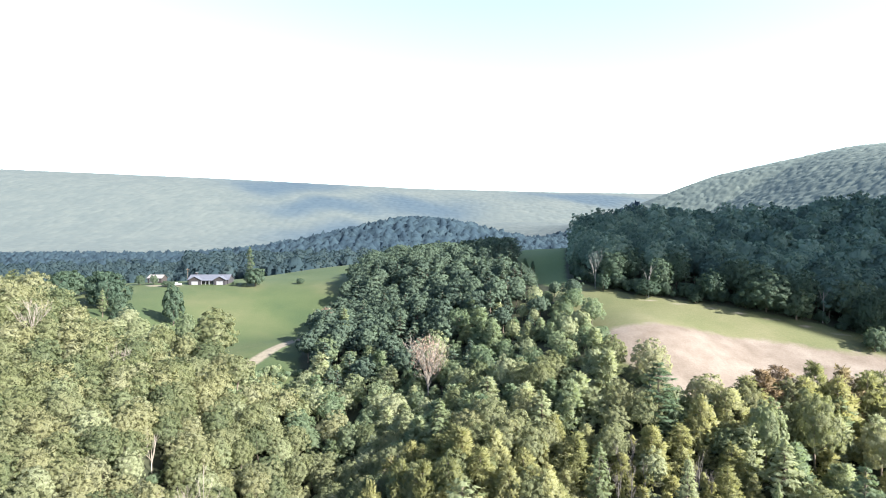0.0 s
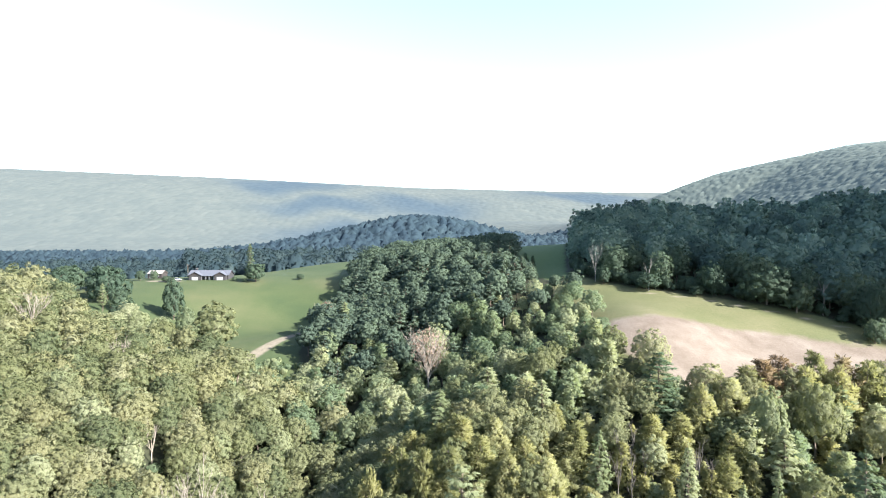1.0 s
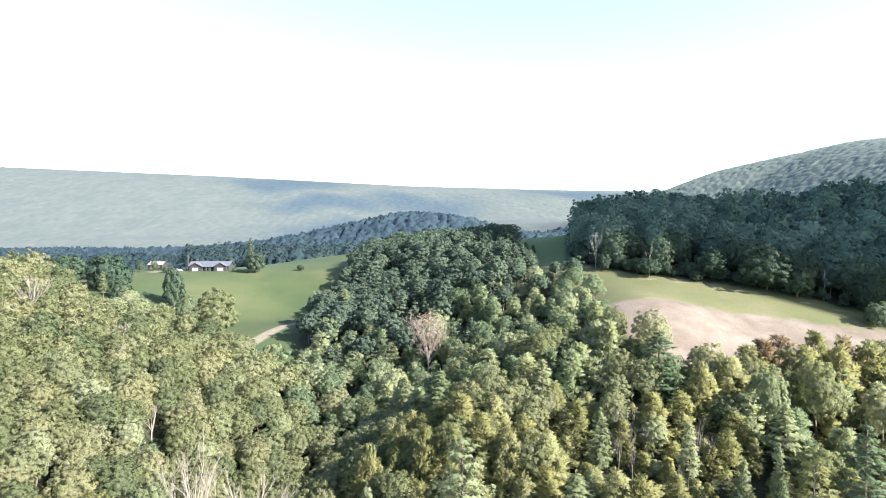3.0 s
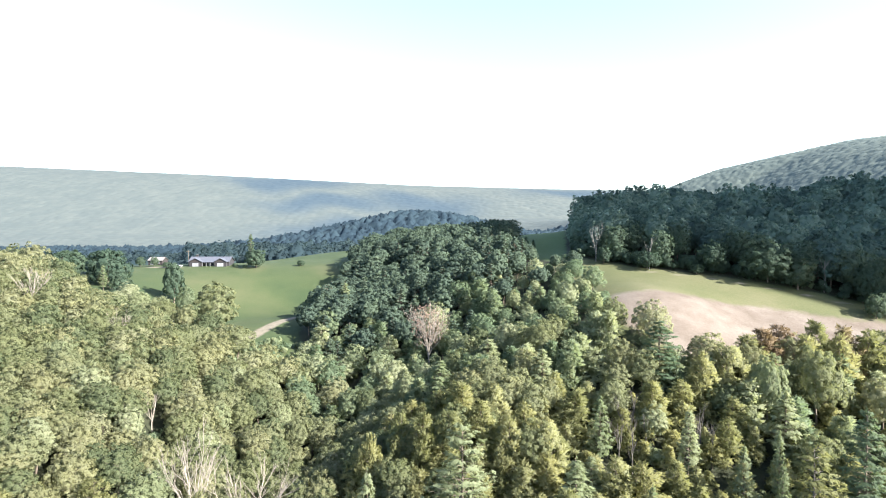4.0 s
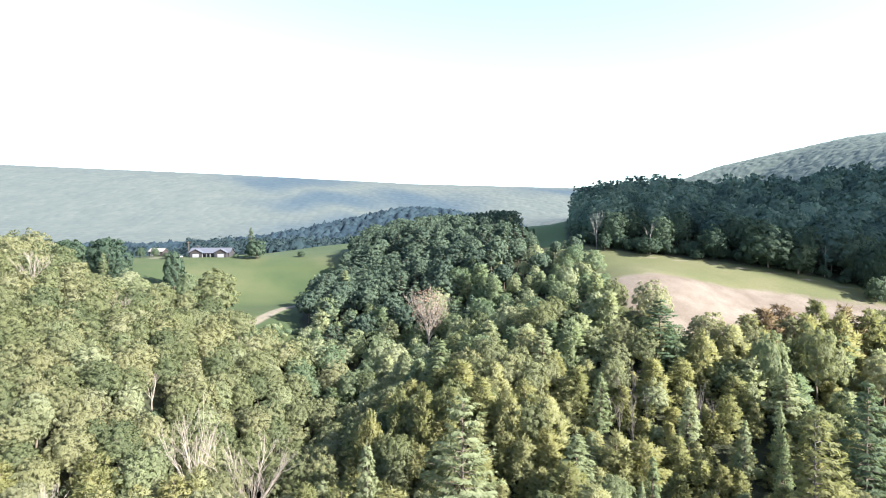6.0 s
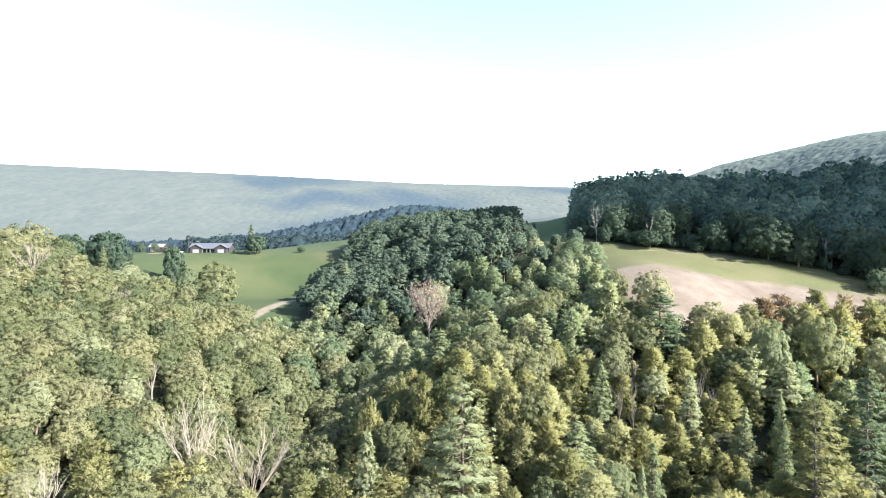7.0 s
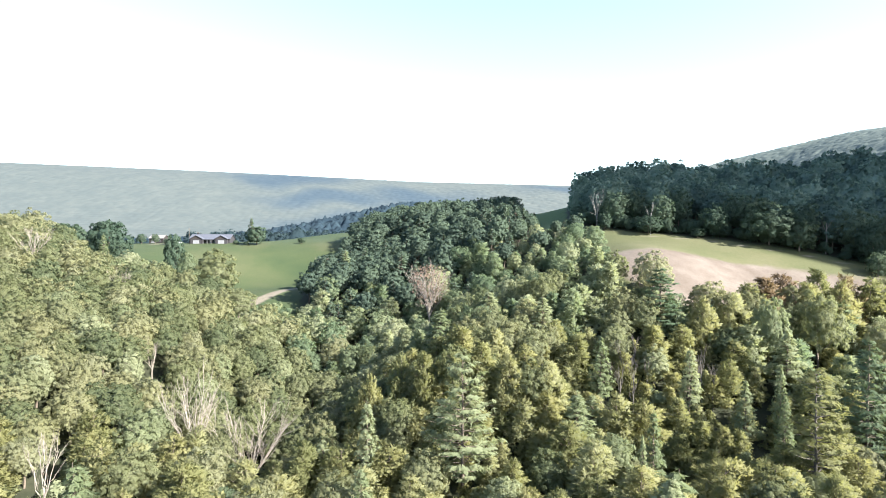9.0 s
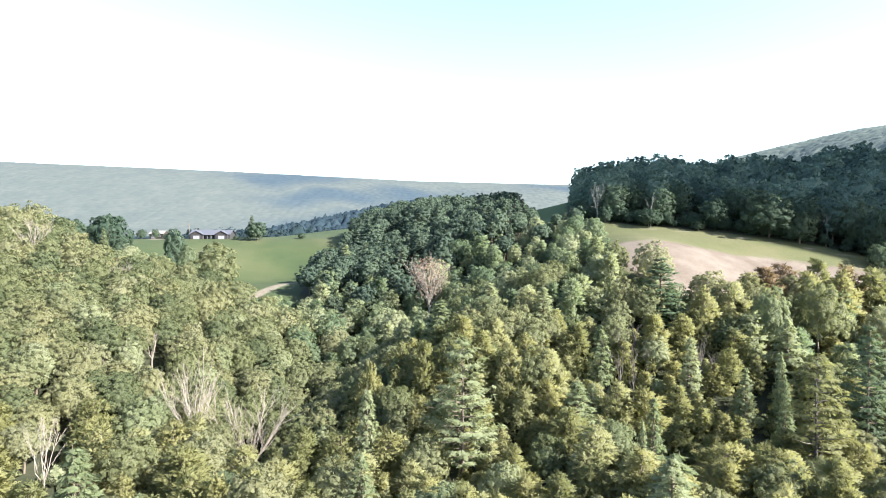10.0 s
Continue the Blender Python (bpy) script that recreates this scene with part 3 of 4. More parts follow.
BROAD_NEAR = Kind("broadleaf_tree", "leafy yellow-green broadleaf tree in the hillside woods", "broadleaf trees of the near woods", shapes_broad(100, 7, 9.6, 11.0, 84, 4000, 0.36, 0.2), M_OAK)
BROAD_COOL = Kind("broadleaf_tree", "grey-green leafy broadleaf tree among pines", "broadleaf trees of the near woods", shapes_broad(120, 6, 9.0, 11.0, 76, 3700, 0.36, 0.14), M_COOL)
SCRUB = Kind("scrub_pine", "olive-green scrub pine with ragged drooping limbs", "scrub pines of the near woods",
             shapes_bushy(200, 7, 9.4, 9.4, 0.7, 60, 2900, 0.40, 0.5), M_SCRUB)
WHITE = Kind("white_pine", "tall grey-green white pine with tiered limbs", "white pines above the hollow",
             shapes_pine(300, 3, height=19.0, width=9.5, bare=4.2, whorl=0.80, arms=7, tufts=13, size=0.66, ragged=0.30, droop=-0.02, blunt=0.75), M_PINE)
OLD_PINE = Kind("white_pine", "large pale grey-green white pine with ragged tiered limbs", "white pines above the hollow",
                shapes_pine(330, 3, height=24.0, width=13.0, bare=4.5, whorl=1.15, arms=7, tufts=34, size=0.56, ragged=0.48, droop=-0.03, blunt=0.34), M_PINE)
OLIVE_PINE = Kind("white_pine", "olive-tinged white pine with bare grey inner limbs", "white pines above the hollow",
                  shapes_pine(335, 1, height=22.0, width=10.5, bare=4.0, whorl=1.1, arms=7, tufts=26, size=0.52, ragged=0.5, droop=0.0, blunt=0.36), M_SCRUB, M_GREYWOOD)
DARK_PINE = Kind("white_pine", "dark green white pine with drooping lower limbs", "white pines above the hollow",
                 shapes_pine(340, 2, height=22.0, width=11.0, bare=1.5, whorl=1.0, arms=7, tufts=28, size=0.54, ragged=0.4, droop=0.04, blunt=0.5), M_DARK_PINE)
MID_OAK = Kind("broadleaf_tree", "medium green leafy tree on the slope of the spur", "broadleaf trees of the near woods", shapes_broad(140, 5, 8.6, 10.8, 64, 2600, 0.42, 0.14), M_MID)
MID_PINE = Kind("scrub_pine", "medium green bushy pine on the slope of the spur", "scrub pines of the near woods", shapes_bushy(150, 4, 9.4, 8.6, 0.7, 52, 2200, 0.44, 0.5), M_MID)
SPUR_OAK = Kind("oak_tree", "oak in the wood on the spur, leaves darkened for cloud shade", "trees of the dark spur wood", shapes_broad(560, 5, 8.6, 12.6, 46, 1900, 0.50), M_SPUR)
SPUR_PINE = Kind("pine_tree", "pine among the oaks of the spur, needles darkened for cloud shade", "trees of the dark spur wood",
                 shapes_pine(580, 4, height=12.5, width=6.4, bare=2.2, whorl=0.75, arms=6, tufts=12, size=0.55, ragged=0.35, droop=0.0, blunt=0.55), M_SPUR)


# ---- single trees that stand out ----
def place(ob, x, y, scale=1.0, turn=0.0, flat=1.0, sink=0.0):
    ob.matrix_basis = pose(x, y, float(land(x, y)) - sink, 0, 0, turn) @ Matrix.Diagonal((scale * flat, scale * flat, scale, 1))
    return ob


def dead_tree(x, y, top, bole, spread, stems, forks, seed, label, leaves=0, wood=None):
    """A bare tree that reaches the height top; its boughs fan out from the bole's end, all the way up."""
    r = np.random.default_rng(seed)
    wood = wood or M_DEADWOOD
    height = top - float(land(x, y))
    e = new("dead_tree")
    tagged(e, label, "dead tree", "bare trees of the woods")
    part("trunk", tube(bent((0, 0, -0.6), (r.normal() * 0.2, r.normal() * 0.2, height * bole), 5, r, 0.08), np.linspace(height * 0.013, height * 0.009, 5), 8), wood, e)
    tips = []
    for i in range(stems):
        ang = i * 2.4 + r.uniform(0, 0.8)
        lean = spread * math.sqrt(r.uniform(0.03, 1.0)) / (height * (1 - bole))
        a = np.array([0, 0, height * bole * r.uniform(0.55, 1.0)])
        geo = bare_limb(r, a, (math.cos(ang) * lean, math.sin(ang) * lean, 1.0), height * (1 - bole) * r.uniform(0.75, 1.0), height * 0.0046, forks + 1)
        tips.append(geo[0])
        part("branch", geo, wood, e)
    if leaves:
        v = unit(r.normal(size=(leaves, 3)) + np.array([0, 0, 0.25])) * r.uniform(0.45, 1.0, (leaves, 1)) * np.array([spread * 0.78, spread * 0.78, height * (1 - bole) * 0.52])
        v = v + np.array([0, 0, height * (bole + (1 - bole) * 0.5)])
        part("withered_foliage", cards(r, v, r.normal(size=v.shape), 0.5, 1.4, 0.2), M_BROWN, e, "withered pinkish brown leaves")
    return place(e, x, y)


def single_trees():
    r = np.random.default_rng(77)
    OLD_PINE.plant_to(3.2, 101, r, 30.6, 14.5)
    DARK_PINE.plant_to(49.5, 136, r, 43.4, 12.0, "dark-topped bushy pine beside the hay stubble", 1)
    WHITE.plant(-37, 223, r, 0.85, 0.9, "white pine at the spur's lower edge", 2)
    OLIVE_PINE.plant_to(58, 92, r, 30.0, 11.0)
    DARK_PINE.plant_to(71.5, 100, r, 33.6, 10.5, "", 1)
    for x, y, top, w, k in ((32, 121, 30.0, 6.6, 0), (48.2, 116, 29.1, 5.0, 1), (55, 108, 24.6, 4.6, 2), (61.4, 108, 27.2, 3.6, 0), (57.6, 100, 24.4, 3.6, 1), (33.8, 95, 22.7, 4.6, 2), (31, 92, 19.5, 3.4, 0)):
        WHITE.plant_to(x, y, r, top, w, "young conical white pine among scrub pines", k)
    for x, y, top, w, k in ((-13, 101, 23.0, 5.6, 1), (-21.3, 104, 14.6, 7.4, 0), (-11.9, 85, 17.4, 6.0, 2)):
        WHITE.plant_to(x, y, r, top, w, "blue-green white pine at the edge of the hollow", k)
    for x, y, top, w, k in ((-119, 225, 45.2, 9.0, 0), (-110, 215, 42.6, 9.0, 1), (-99, 209, 41.4, 9.5, 2), (-88, 205, 38.6, 9.0, 3), (-106, 203, 40.5, 9.0, 5), (-95, 198, 37.5, 9.0, 0), (-116, 210, 43.0, 9.0, 2)):
        BROAD_COOL.plant_to(x, y, r, top, w, "pale grey-green broadleaf tree on the hill's shoulder", k % 5)
    BROAD_NEAR.plant_to(80, 127, r, 39.0, 12.5, "large round-headed broadleaf tree among pines", 2)
    BROAD_COOL.plant_to(69, 126, r, 37.6, 8.5, "grey-green broadleaf tree among pines", 1)
    SCRUB.plant_to(86.5, 138, r, 43.2, 12.5, "tall olive scrub pine beside the hay stubble", 2)
    SCRUB.plant_to(98, 137, r, 41.5, 12.5, "olive scrub pine beside the hay stubble", 3)
    SCRUB.plant_to(64, 134, r, 38.5, 12.0, "flat-topped scrub pine beside the hay stubble", 0)
    SCRUB.plant_to(57, 131, r, 37.5, 11.0, "flat-topped scrub pine beside the hay stubble", 4)
    for x, y, top, w, k in ((75, 138, 41.3, 11.5, 0), (79.5, 139, 42.0, 11.5, 1), (94, 139, 42.0, 12.0, 2)):
        RUSSET.plant_to(x, y, r, top, w, "", k)
    for x, y, top, w, k in ((-72, 195, 33.5, 10, 0), (-79, 200, 37.0, 11, 1), (-88, 202, 39.0, 10, 2), (-97, 206, 41.0, 10, 3)):
        BROAD_NEAR.plant_to(x, y, r, top, w, "leafy broadleaf tree at the meadow's foot", k)
    for x, y, top, w, k in ((71, 137, 40.0, 13, 1), (82.5, 135.5, 40.6, 13, 3), (90, 135, 40.8, 13, 4), (103, 138, 41.0, 14, 0)):
        SCRUB.plant_to(x, y, r, top, w, "bushy scrub pine beside the hay stubble", k)
    BROAD_COOL.plant_to(-91, 211, r, 44.8, 9.0, "grey-green broadleaf tree at the meadow's foot", 2)
    for x, y, top, w, k in ((1, 119, 28.0, 10, 0), (8, 121, 29.5, 11, 1), (13, 117, 27.0, 11, 2), (17, 122, 28.5, 11, 3), (11, 127, 31.5, 11, 4), (4, 127, 31.0, 11, 1), (20, 117, 26.5, 11, 0), (-4, 119, 27.5, 10, 2), (-9, 122, 27.0, 10, 3), (-15, 120, 23.0, 10, 4)):
        SCRUB.plant_to(x, y, r, top, w, "tall olive scrub pine in the middle of the slope", k)
    ROUND.plant(124, 170, r, 0.85, 0.9, "small lone tree at the edge of the hay stubble", 3)
    BROAD_NEAR.plant(-65, 187, r, 1.15, 1.1, "grey-green broadleaf tree at the meadow's foot", 3)
    for x, y, s, f, k in ((-141, 250, 1.9, 0.95, 1), (-150, 262, 1.75, 1.0, 2), (-158, 243, 1.5, 1.0, 3), (-166, 258, 1.6, 1.0, 0), (-131, 241, 1.1, 0.9, 1),
                          (-104, 217, 0.9, 0.9, 2), (-124, 226, 0.7, 1.2, 3), (-172, 275, 1.6, 1.1, 0), (-180, 285, 1.6, 1.1, 2), (-163, 285, 1.3, 1.1, 1)):
        ROUND.plant(x, y, r, s, f, "dark grey-green tree at the edge of the meadow", k)
    for x, y, s, f, k in ((57, 212, 0.75, 0.9, 0), (111, 186.5, 1.2, 1.0, 3), (134, 176.5, 1.1, 1.0, 0), (84, 197.5, 0.4, 1.2, 1), (122, 181.5, 0.35, 1.4, 2), (127, 180, 0.3, 1.3, 3)):
        ROUND.plant(x, y, r, s, f, "grey-green tree at the foot of the oak wood", k)
    for x, y, top, w, k in ((104, 191, 62.0, 18.0, 0), (128, 178, 55.6, 10.5, 1), (69.5, 203, 57.5, 9.5, 1)):
        EDGE_OAK.plant_to(x, y, r, top, w, "", k)
    MEADOW_OAK.plant_to(-83, 215, r, 45.9, 16.0)
    ROUND.plant_to(-115, 253, r, 51.3, 10.5, "tall dark grey-green tree on the meadow", 0)
    for x, y, s in ((37, 268, 0.95), (39.5, 263, 0.75), (36.5, 259, 0.85), (41, 271, 0.6)):
        CEDAR.plant(x, y, r, s)
    WHITE.plant(-133, 232, r, 0.6, 0.8, "young white pine beside the meadow", 1)
    dead_tree(-50, 256, float(land(-50, 256)) + 12.0, 0.2, 5.5, 10, 3, 911, "greyish pink withered tree at the meadow's edge", 900)
    dead_tree(-48, 113, 23.0, 0.20, 7.5, 10, 3, 901, "bare pale dead tree with upswept branches")
    dead_tree(-38.2, 116, 18.2, 0.12, 11.0, 15, 3, 902, "bare pale dead tree with a broad fan of branches")
    for x, y, s in ((-58.5, 78.5, 0.6), (-55.0, 77.0, 0.5), (-62.0, 80.0, 0.7), (-54.0, 80.5, 0.45), (-66, 84, 0.75), (-70, 89, 0.8), (-60, 73, 0.7), (-66, 77, 0.7), (-72, 82, 0.8)):
        SCRUB.plant(x, y, r, s, 1.3)
    for x, y, s in ((-74, 102, 0.8), (-70.5, 98, 0.7), (-78, 106, 0.85), (-67, 94, 0.7)):
        BROAD_NEAR.plant(x, y, r, s, 1.1)
    dead_tree(-57, 84, 22.5, 0.45, 2.6, 5, 3, 903, "small bare whitened dead tree")
    dead_tree(-122, 176, 53.5, 0.40, 5.5, 9, 3, 904, "bare grey tree standing over the hillside wood")
    dead_tree(-92, 169, 42.5, 0.45, 4.0, 6, 3, 905, "bare grey tree among leafy crowns")
    dead_tree(-68, 138, 27.0, 0.45, 4.0, 5, 3, 909, "thin bare grey tree among leafy crowns")
    dead_tree(-4.6, 180, 41.8, 0.42, 8.0, 22, 3, 906, "dying tree with withered pinkish brown leaves", 750)
    for i, (x, y, h) in enumerate(((34.5, 124, 10), (36, 121, 11), (37.5, 125, 12), (39, 122, 11), (40.5, 126, 12), (38, 119, 9), (42, 123, 10), (51, 119, 11), (52.5, 121, 12), (54, 118.5, 10), (-14, 131, 10), (-11, 134, 11))):
        dead_tree(x, y, float(land(x, y)) + h, 0.62, 1.4, 5, 2, 930 + i, "thin bare grey pine trunk in the thicket", 0, M_GREYWOOD)
    dead_tree(46, 100, float(land(46, 100)) + 8.0, 0.7, 1.6, 3, 2, 950, "short broken pale snag")
    dead_tree(119, 186, 58.0, 0.72, 2.0, 3, 2, 907, "bare white trunk at the wood's edge", 0, M_PALEWOOD)
    dead_tree(55, 215, 67.0, 0.35, 3.6, 5, 2, 908, "bare grey tree at the corner of the oak wood", 0, M_PALEWOOD)
    dead_tree(70, 202.5, 64.0, 0.55, 2.0, 3, 2, 910, "bare grey tree at the edge of the oak wood", 0, M_PALEWOOD)


# ---- plan of the woods ----
def jitter_grid(x0, x1, y0, y1, step, seed):
    r = np.random.default_rng(seed)
    pts = []
    row, y = 0, y0
    while y < y1:
        x = x0 + (step / 2 if row % 2 else 0)
        while x < x1:
            pts.append((x + r.uniform(-0.36, 0.36) * step, y + r.uniform(-0.36, 0.36) * step))
            x += step
        y += step * 0.87
        row += 1
    return np.array(pts)


def joined_wood(name, label, pts, shapes, material, seed, lo=0.8, hi=1.2, soft=0.0, flat=1.0, sloped=False):
    """A stand of trees too many to count, as one mesh."""
    r = np.random.default_rng(seed)
    vs, fs, ts, ns, k = [], [], [], [], 0
    zs = land(pts[:, 0], pts[:, 1])
    up = np.tile([0.0, 0.0, 1.0], (len(pts), 1))
    if sloped:
        up = unit(np.stack([zs - land(pts[:, 0] + 4, pts[:, 1]), zs - land(pts[:, 0], pts[:, 1] + 4), np.full(len(pts), 4.0)], 1))
    for (x, y), z, u in zip(pts, zs, up):
        v, f, n = shapes[int(r.integers(len(shapes)))]
        a, s = r.uniform(0, 6.28), r.uniform(lo, hi)
        ca, sa = math.cos(a) * s, math.sin(a) * s
        w = np.empty_like(v)
        w[:, 0], w[:, 1], w[:, 2] = v[:, 0] * ca - v[:, 1] * sa + x, v[:, 0] * sa + v[:, 1] * ca + y, v[:, 2] * s * flat * r.uniform(0.9, 1.12) + z
        vs.append(w)
        fs.append(f + k)
        c, d = math.cos(a), math.sin(a)
        ns.append(unit(np.stack([n[:, 0] * c - n[:, 1] * d, n[:, 0] * d + n[:, 1] * c, n[:, 2]], 1) + u * soft))
        ts.append(np.full(len(v), r.uniform(0, 0.999)))
        k += len(v)
    me = mesh_of(name, np.concatenate(vs), np.concatenate(fs), True, {"tint": np.concatenate(ts)}, np.concatenate(ns))
    me.materials.append(material)
    return tagged(new(name, me), label, "woods", "", "stuff")


def far_shapes(seed, n, width, high, lumps, leaves, size, skirt=1.75, stray=0.2):
    out = []
    for i in range(n):
        r = np.random.default_rng(seed + i)
        crown = broadleaf_crown(r, width * r.uniform(0.85, 1.15), high * 0.10, high, lumps, leaves, size, skirt, stray)
        out.append(join(crown, tube(np.array([[0, 0, -0.5], [0, 0, high * 0.6]]), [0.3, 0.15], 5)))
    return out


MARKED = [(71, 100), (59, 80), (32, 121), (48, 116), (55, 108), (61, 108), (57, 100), (34, 95), (-13, 101), (-21, 104), (-12, 85), (36, 121), (52, 119), (3, 99), (50, 137), (80, 127), (69, 126), (86, 138), (98, 137), (64, 134), (57, 131), (77, 138), (93, 139), (-48, 115), (-39, 121), (-57, 85), (-124, 178), (-93, 171), (-4, 179), (123, 169), (-64, 187), (-68, 138), (58, 91), (-37, 223), (-95, 212)]

single_trees()

near = jitter_grid(-190, 190, 52, 232, 6.3, 11)
near = near[(near[:, 1] < 211) | (near[:, 0] < -52) | (near[:, 0] > 62)]
x, y = near[:, 0], near[:, 1]
room = [(-48, 114), (-38.5, 118), (-38.5, 110), (-36, 112), (3, 99)]
free = np.all([(np.abs(x - a) > 4.4) | (y > b + 2.5) | (y < b - 8.0) for a, b in room], 0)
OAK_EDGE = [(48, 232), (52, 222), (66, 204), (93, 192), (128, 178), (170, 168), (300, 300), (300, 372), (84, 372), (62, 285), (54, 250)]
thin = np.array([noise.noise(Vector((a * 0.055, b * 0.055, 3.0))) for a, b in near])
near = near[free & (thin > -0.42) & (inside(OAK_EDGE, x, y) < 0) & wooded(x, y) & (np.abs(x) < 0.80 * y + 22) & np.all([np.hypot(x - a, y - b) > 4.0 for a, b in MARKED], 0)]
r = np.random.default_rng(5)
count = {"b": 0, "s": 0, "w": 0}
rest_broad, rest_cool, rest_scrub, rest_low = [], [], [], []
order = np.argsort(np.hypot(near[:, 0], near[:, 1]))
for x, y in near[order]:
    # broadleaf on the left hill and the hollow's far side, scrub pine on the near and right slopes
    lean = (0.62 + 0.25 * ease(130, 100, y)) * ease(-45, 15, x + (y - 110) * 0.10 + r.normal() * 10)
    if y < 108 and x < 0:
        lean = max(lean, 0.75 - abs(x + 30) * 0.004)
    if y > 170:
        lean *= 0.55
    # soft front edge of the shade painted into the spur's trees
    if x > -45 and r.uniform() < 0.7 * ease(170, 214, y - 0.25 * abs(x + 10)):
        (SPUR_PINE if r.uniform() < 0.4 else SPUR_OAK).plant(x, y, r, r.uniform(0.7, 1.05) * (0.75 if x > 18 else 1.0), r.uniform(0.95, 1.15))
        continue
    if x > -42 and y > 142 and r.uniform() < 0.7 * ease(150, 180, y):
        (MID_PINE if r.uniform() < 0.45 else MID_OAK).plant(x, y, r, r.uniform(0.75, 1.1) * (0.72 if x > 18 and y > 160 else 1.0), r.uniform(0.9, 1.1))
        continue
    if x > 18 and y > 160:
        rest_low.append((x, y))
        continue
    u = r.uniform()
    if u < lean * 0.06 and count["w"] < 36:
        WHITE.plant(x, y, r, r.uniform(0.35, 0.8), r.uniform(1.1, 1.4))
        count["w"] += 1
    elif u < lean:
        if count["s"] < 230:
            SCRUB.plant(x, y, r, r.uniform(0.55, 1.2), r.uniform(0.85, 1.15))
            count["s"] += 1
        else:
            rest_scrub.append((x, y))
    elif count["b"] < 240:
        cool = r.uniform() < 0.12 + 0.6 * ease(-50, 0, x) * ease(135, 185, y)
        (BROAD_COOL if cool else BROAD_NEAR).plant(x, y, r, r.uniform(0.78, 1.08), r.uniform(0.86, 1.04))
        count["b"] += 1
    elif r.uniform() < ease(-62, -30, x):
        rest_cool.append((x, y))
    else:
        rest_broad.append((x, y))

mid_shapes = far_shapes(400, 6, 9.4, 11.0, 60, 1200, 0.50, 1.5, 0.06)
scrub_mid = [join(*p) for p in shapes_bushy(450, 5, 9.6, 9.2, 0.7, 40, 950, 0.60, 0.5)]
if rest_broad:
    joined_wood("hillside_wood", "dense leafy broadleaf wood on the hillside", np.array(rest_broad), mid_shapes, M_OAK_WOOD, 21)
if rest_cool:
    joined_wood("mixed_wood", "grey-green mixed wood on the slope of the spur", np.array(rest_cool), mid_shapes, M_COOL_WOOD, 23)
if rest_scrub:
    joined_wood("pine_thicket", "dense thicket of olive-green scrub pines", np.array(rest_scrub), scrub_mid, M_COOL_WOOD, 22)

joined_wood("young_wood", "low bushy young trees beside the pasture", np.array(rest_low), mid_shapes, M_COOL_WOOD, 27, 0.5, 0.78)

# scrubby bushes between the track and the wood
bush = far_shapes(540, 4, 3.4, 2.8, 4, 55, 0.7)
r = np.random.default_rng(29)
pts = np.stack([r.uniform(-66, -47, 60), r.uniform(181, 206, 60)], 1)
pts = pts[(inside(TRACK, pts[:, 0], pts[:, 1]) < -2.5) & (inside(FIELD, pts[:, 0], pts[:, 1]) > -3)]
joined_wood("track_side_shrubs", "low leafy bushes between the track and the wood", pts, bush, M_COOL_WOOD, 28, 0.5, 1.2)

# undergrowth between the trunks
pts = jitter_grid(-150, 150, 52, 200, 8.6, 25)
x, y = pts[:, 0], pts[:, 1]
pts = pts[wooded(x, y) & (np.abs(x) < 0.78 * y + 8) & (inside(OAK_EDGE, x, y) < 0)]
joined_wood("undergrowth", "low leafy undergrowth between the trunks of the woods", pts, bush, M_COOL_WOOD, 26, 0.6, 1.3)

# young pines that fill the gaps of the right-hand slope
pts = jitter_grid(-14, 104, 62, 136, 5.4, 28)
x, y = pts[:, 0], pts[:, 1]
pts = pts[wooded(x, y) & (np.abs(x) < 0.78 * y + 8)]
joined_wood("young_pines", "thicket of low young pines between the taller trees", pts, scrub_mid[:2], M_SCRUB_WOOD, 30, 0.34, 0.72)

# the spur behind and the wood beyond the pasture
pts = jitter_grid(-70, 62, 211, 345, 6.3, 31)
pts = pts[wooded(pts[:, 0], pts[:, 1])]
pts = pts[inside([(-54, 209), (33, 209), (40, 262), (54, 350), (-46, 350)], pts[:, 0], pts[:, 1]) > 0]
r = np.random.default_rng(3)
back = []
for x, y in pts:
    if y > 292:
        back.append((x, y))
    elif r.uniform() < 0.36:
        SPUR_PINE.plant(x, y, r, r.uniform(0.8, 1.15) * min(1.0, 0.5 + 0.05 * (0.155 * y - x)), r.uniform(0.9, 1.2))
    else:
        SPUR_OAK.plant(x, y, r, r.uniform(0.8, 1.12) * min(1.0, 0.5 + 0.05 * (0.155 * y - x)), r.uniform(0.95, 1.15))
joined_wood("spur_wood", "mixed wood of oak and pine behind the spur's crest, darkened for cloud shade", np.array(back), mid_shapes, M_SPUR, 32, 0.95, 1.2, 0.3)

pts = jitter_grid(48, 290, 176, 350, 9.0, 41)
x, y = pts[:, 0], pts[:, 1]
pts = pts[wooded(x, y) & (inside([(56, 216), (66, 205), (93, 194), (128, 180), (170, 172), (300, 330), (300, 372), (84, 372), (62, 285), (54, 250)], x, y) > 1.5)]
# rows the mound leaves in the sun: darker leaves stand in for shade
foot = 0.485 * pts[:, 0] + 0.875 * pts[:, 1] < 224.5
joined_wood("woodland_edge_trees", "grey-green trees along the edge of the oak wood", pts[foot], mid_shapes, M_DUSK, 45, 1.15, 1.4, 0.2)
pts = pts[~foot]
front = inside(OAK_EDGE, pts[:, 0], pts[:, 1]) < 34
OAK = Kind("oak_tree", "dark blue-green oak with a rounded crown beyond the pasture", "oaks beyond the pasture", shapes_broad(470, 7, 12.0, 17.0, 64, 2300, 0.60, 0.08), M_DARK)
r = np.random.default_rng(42)
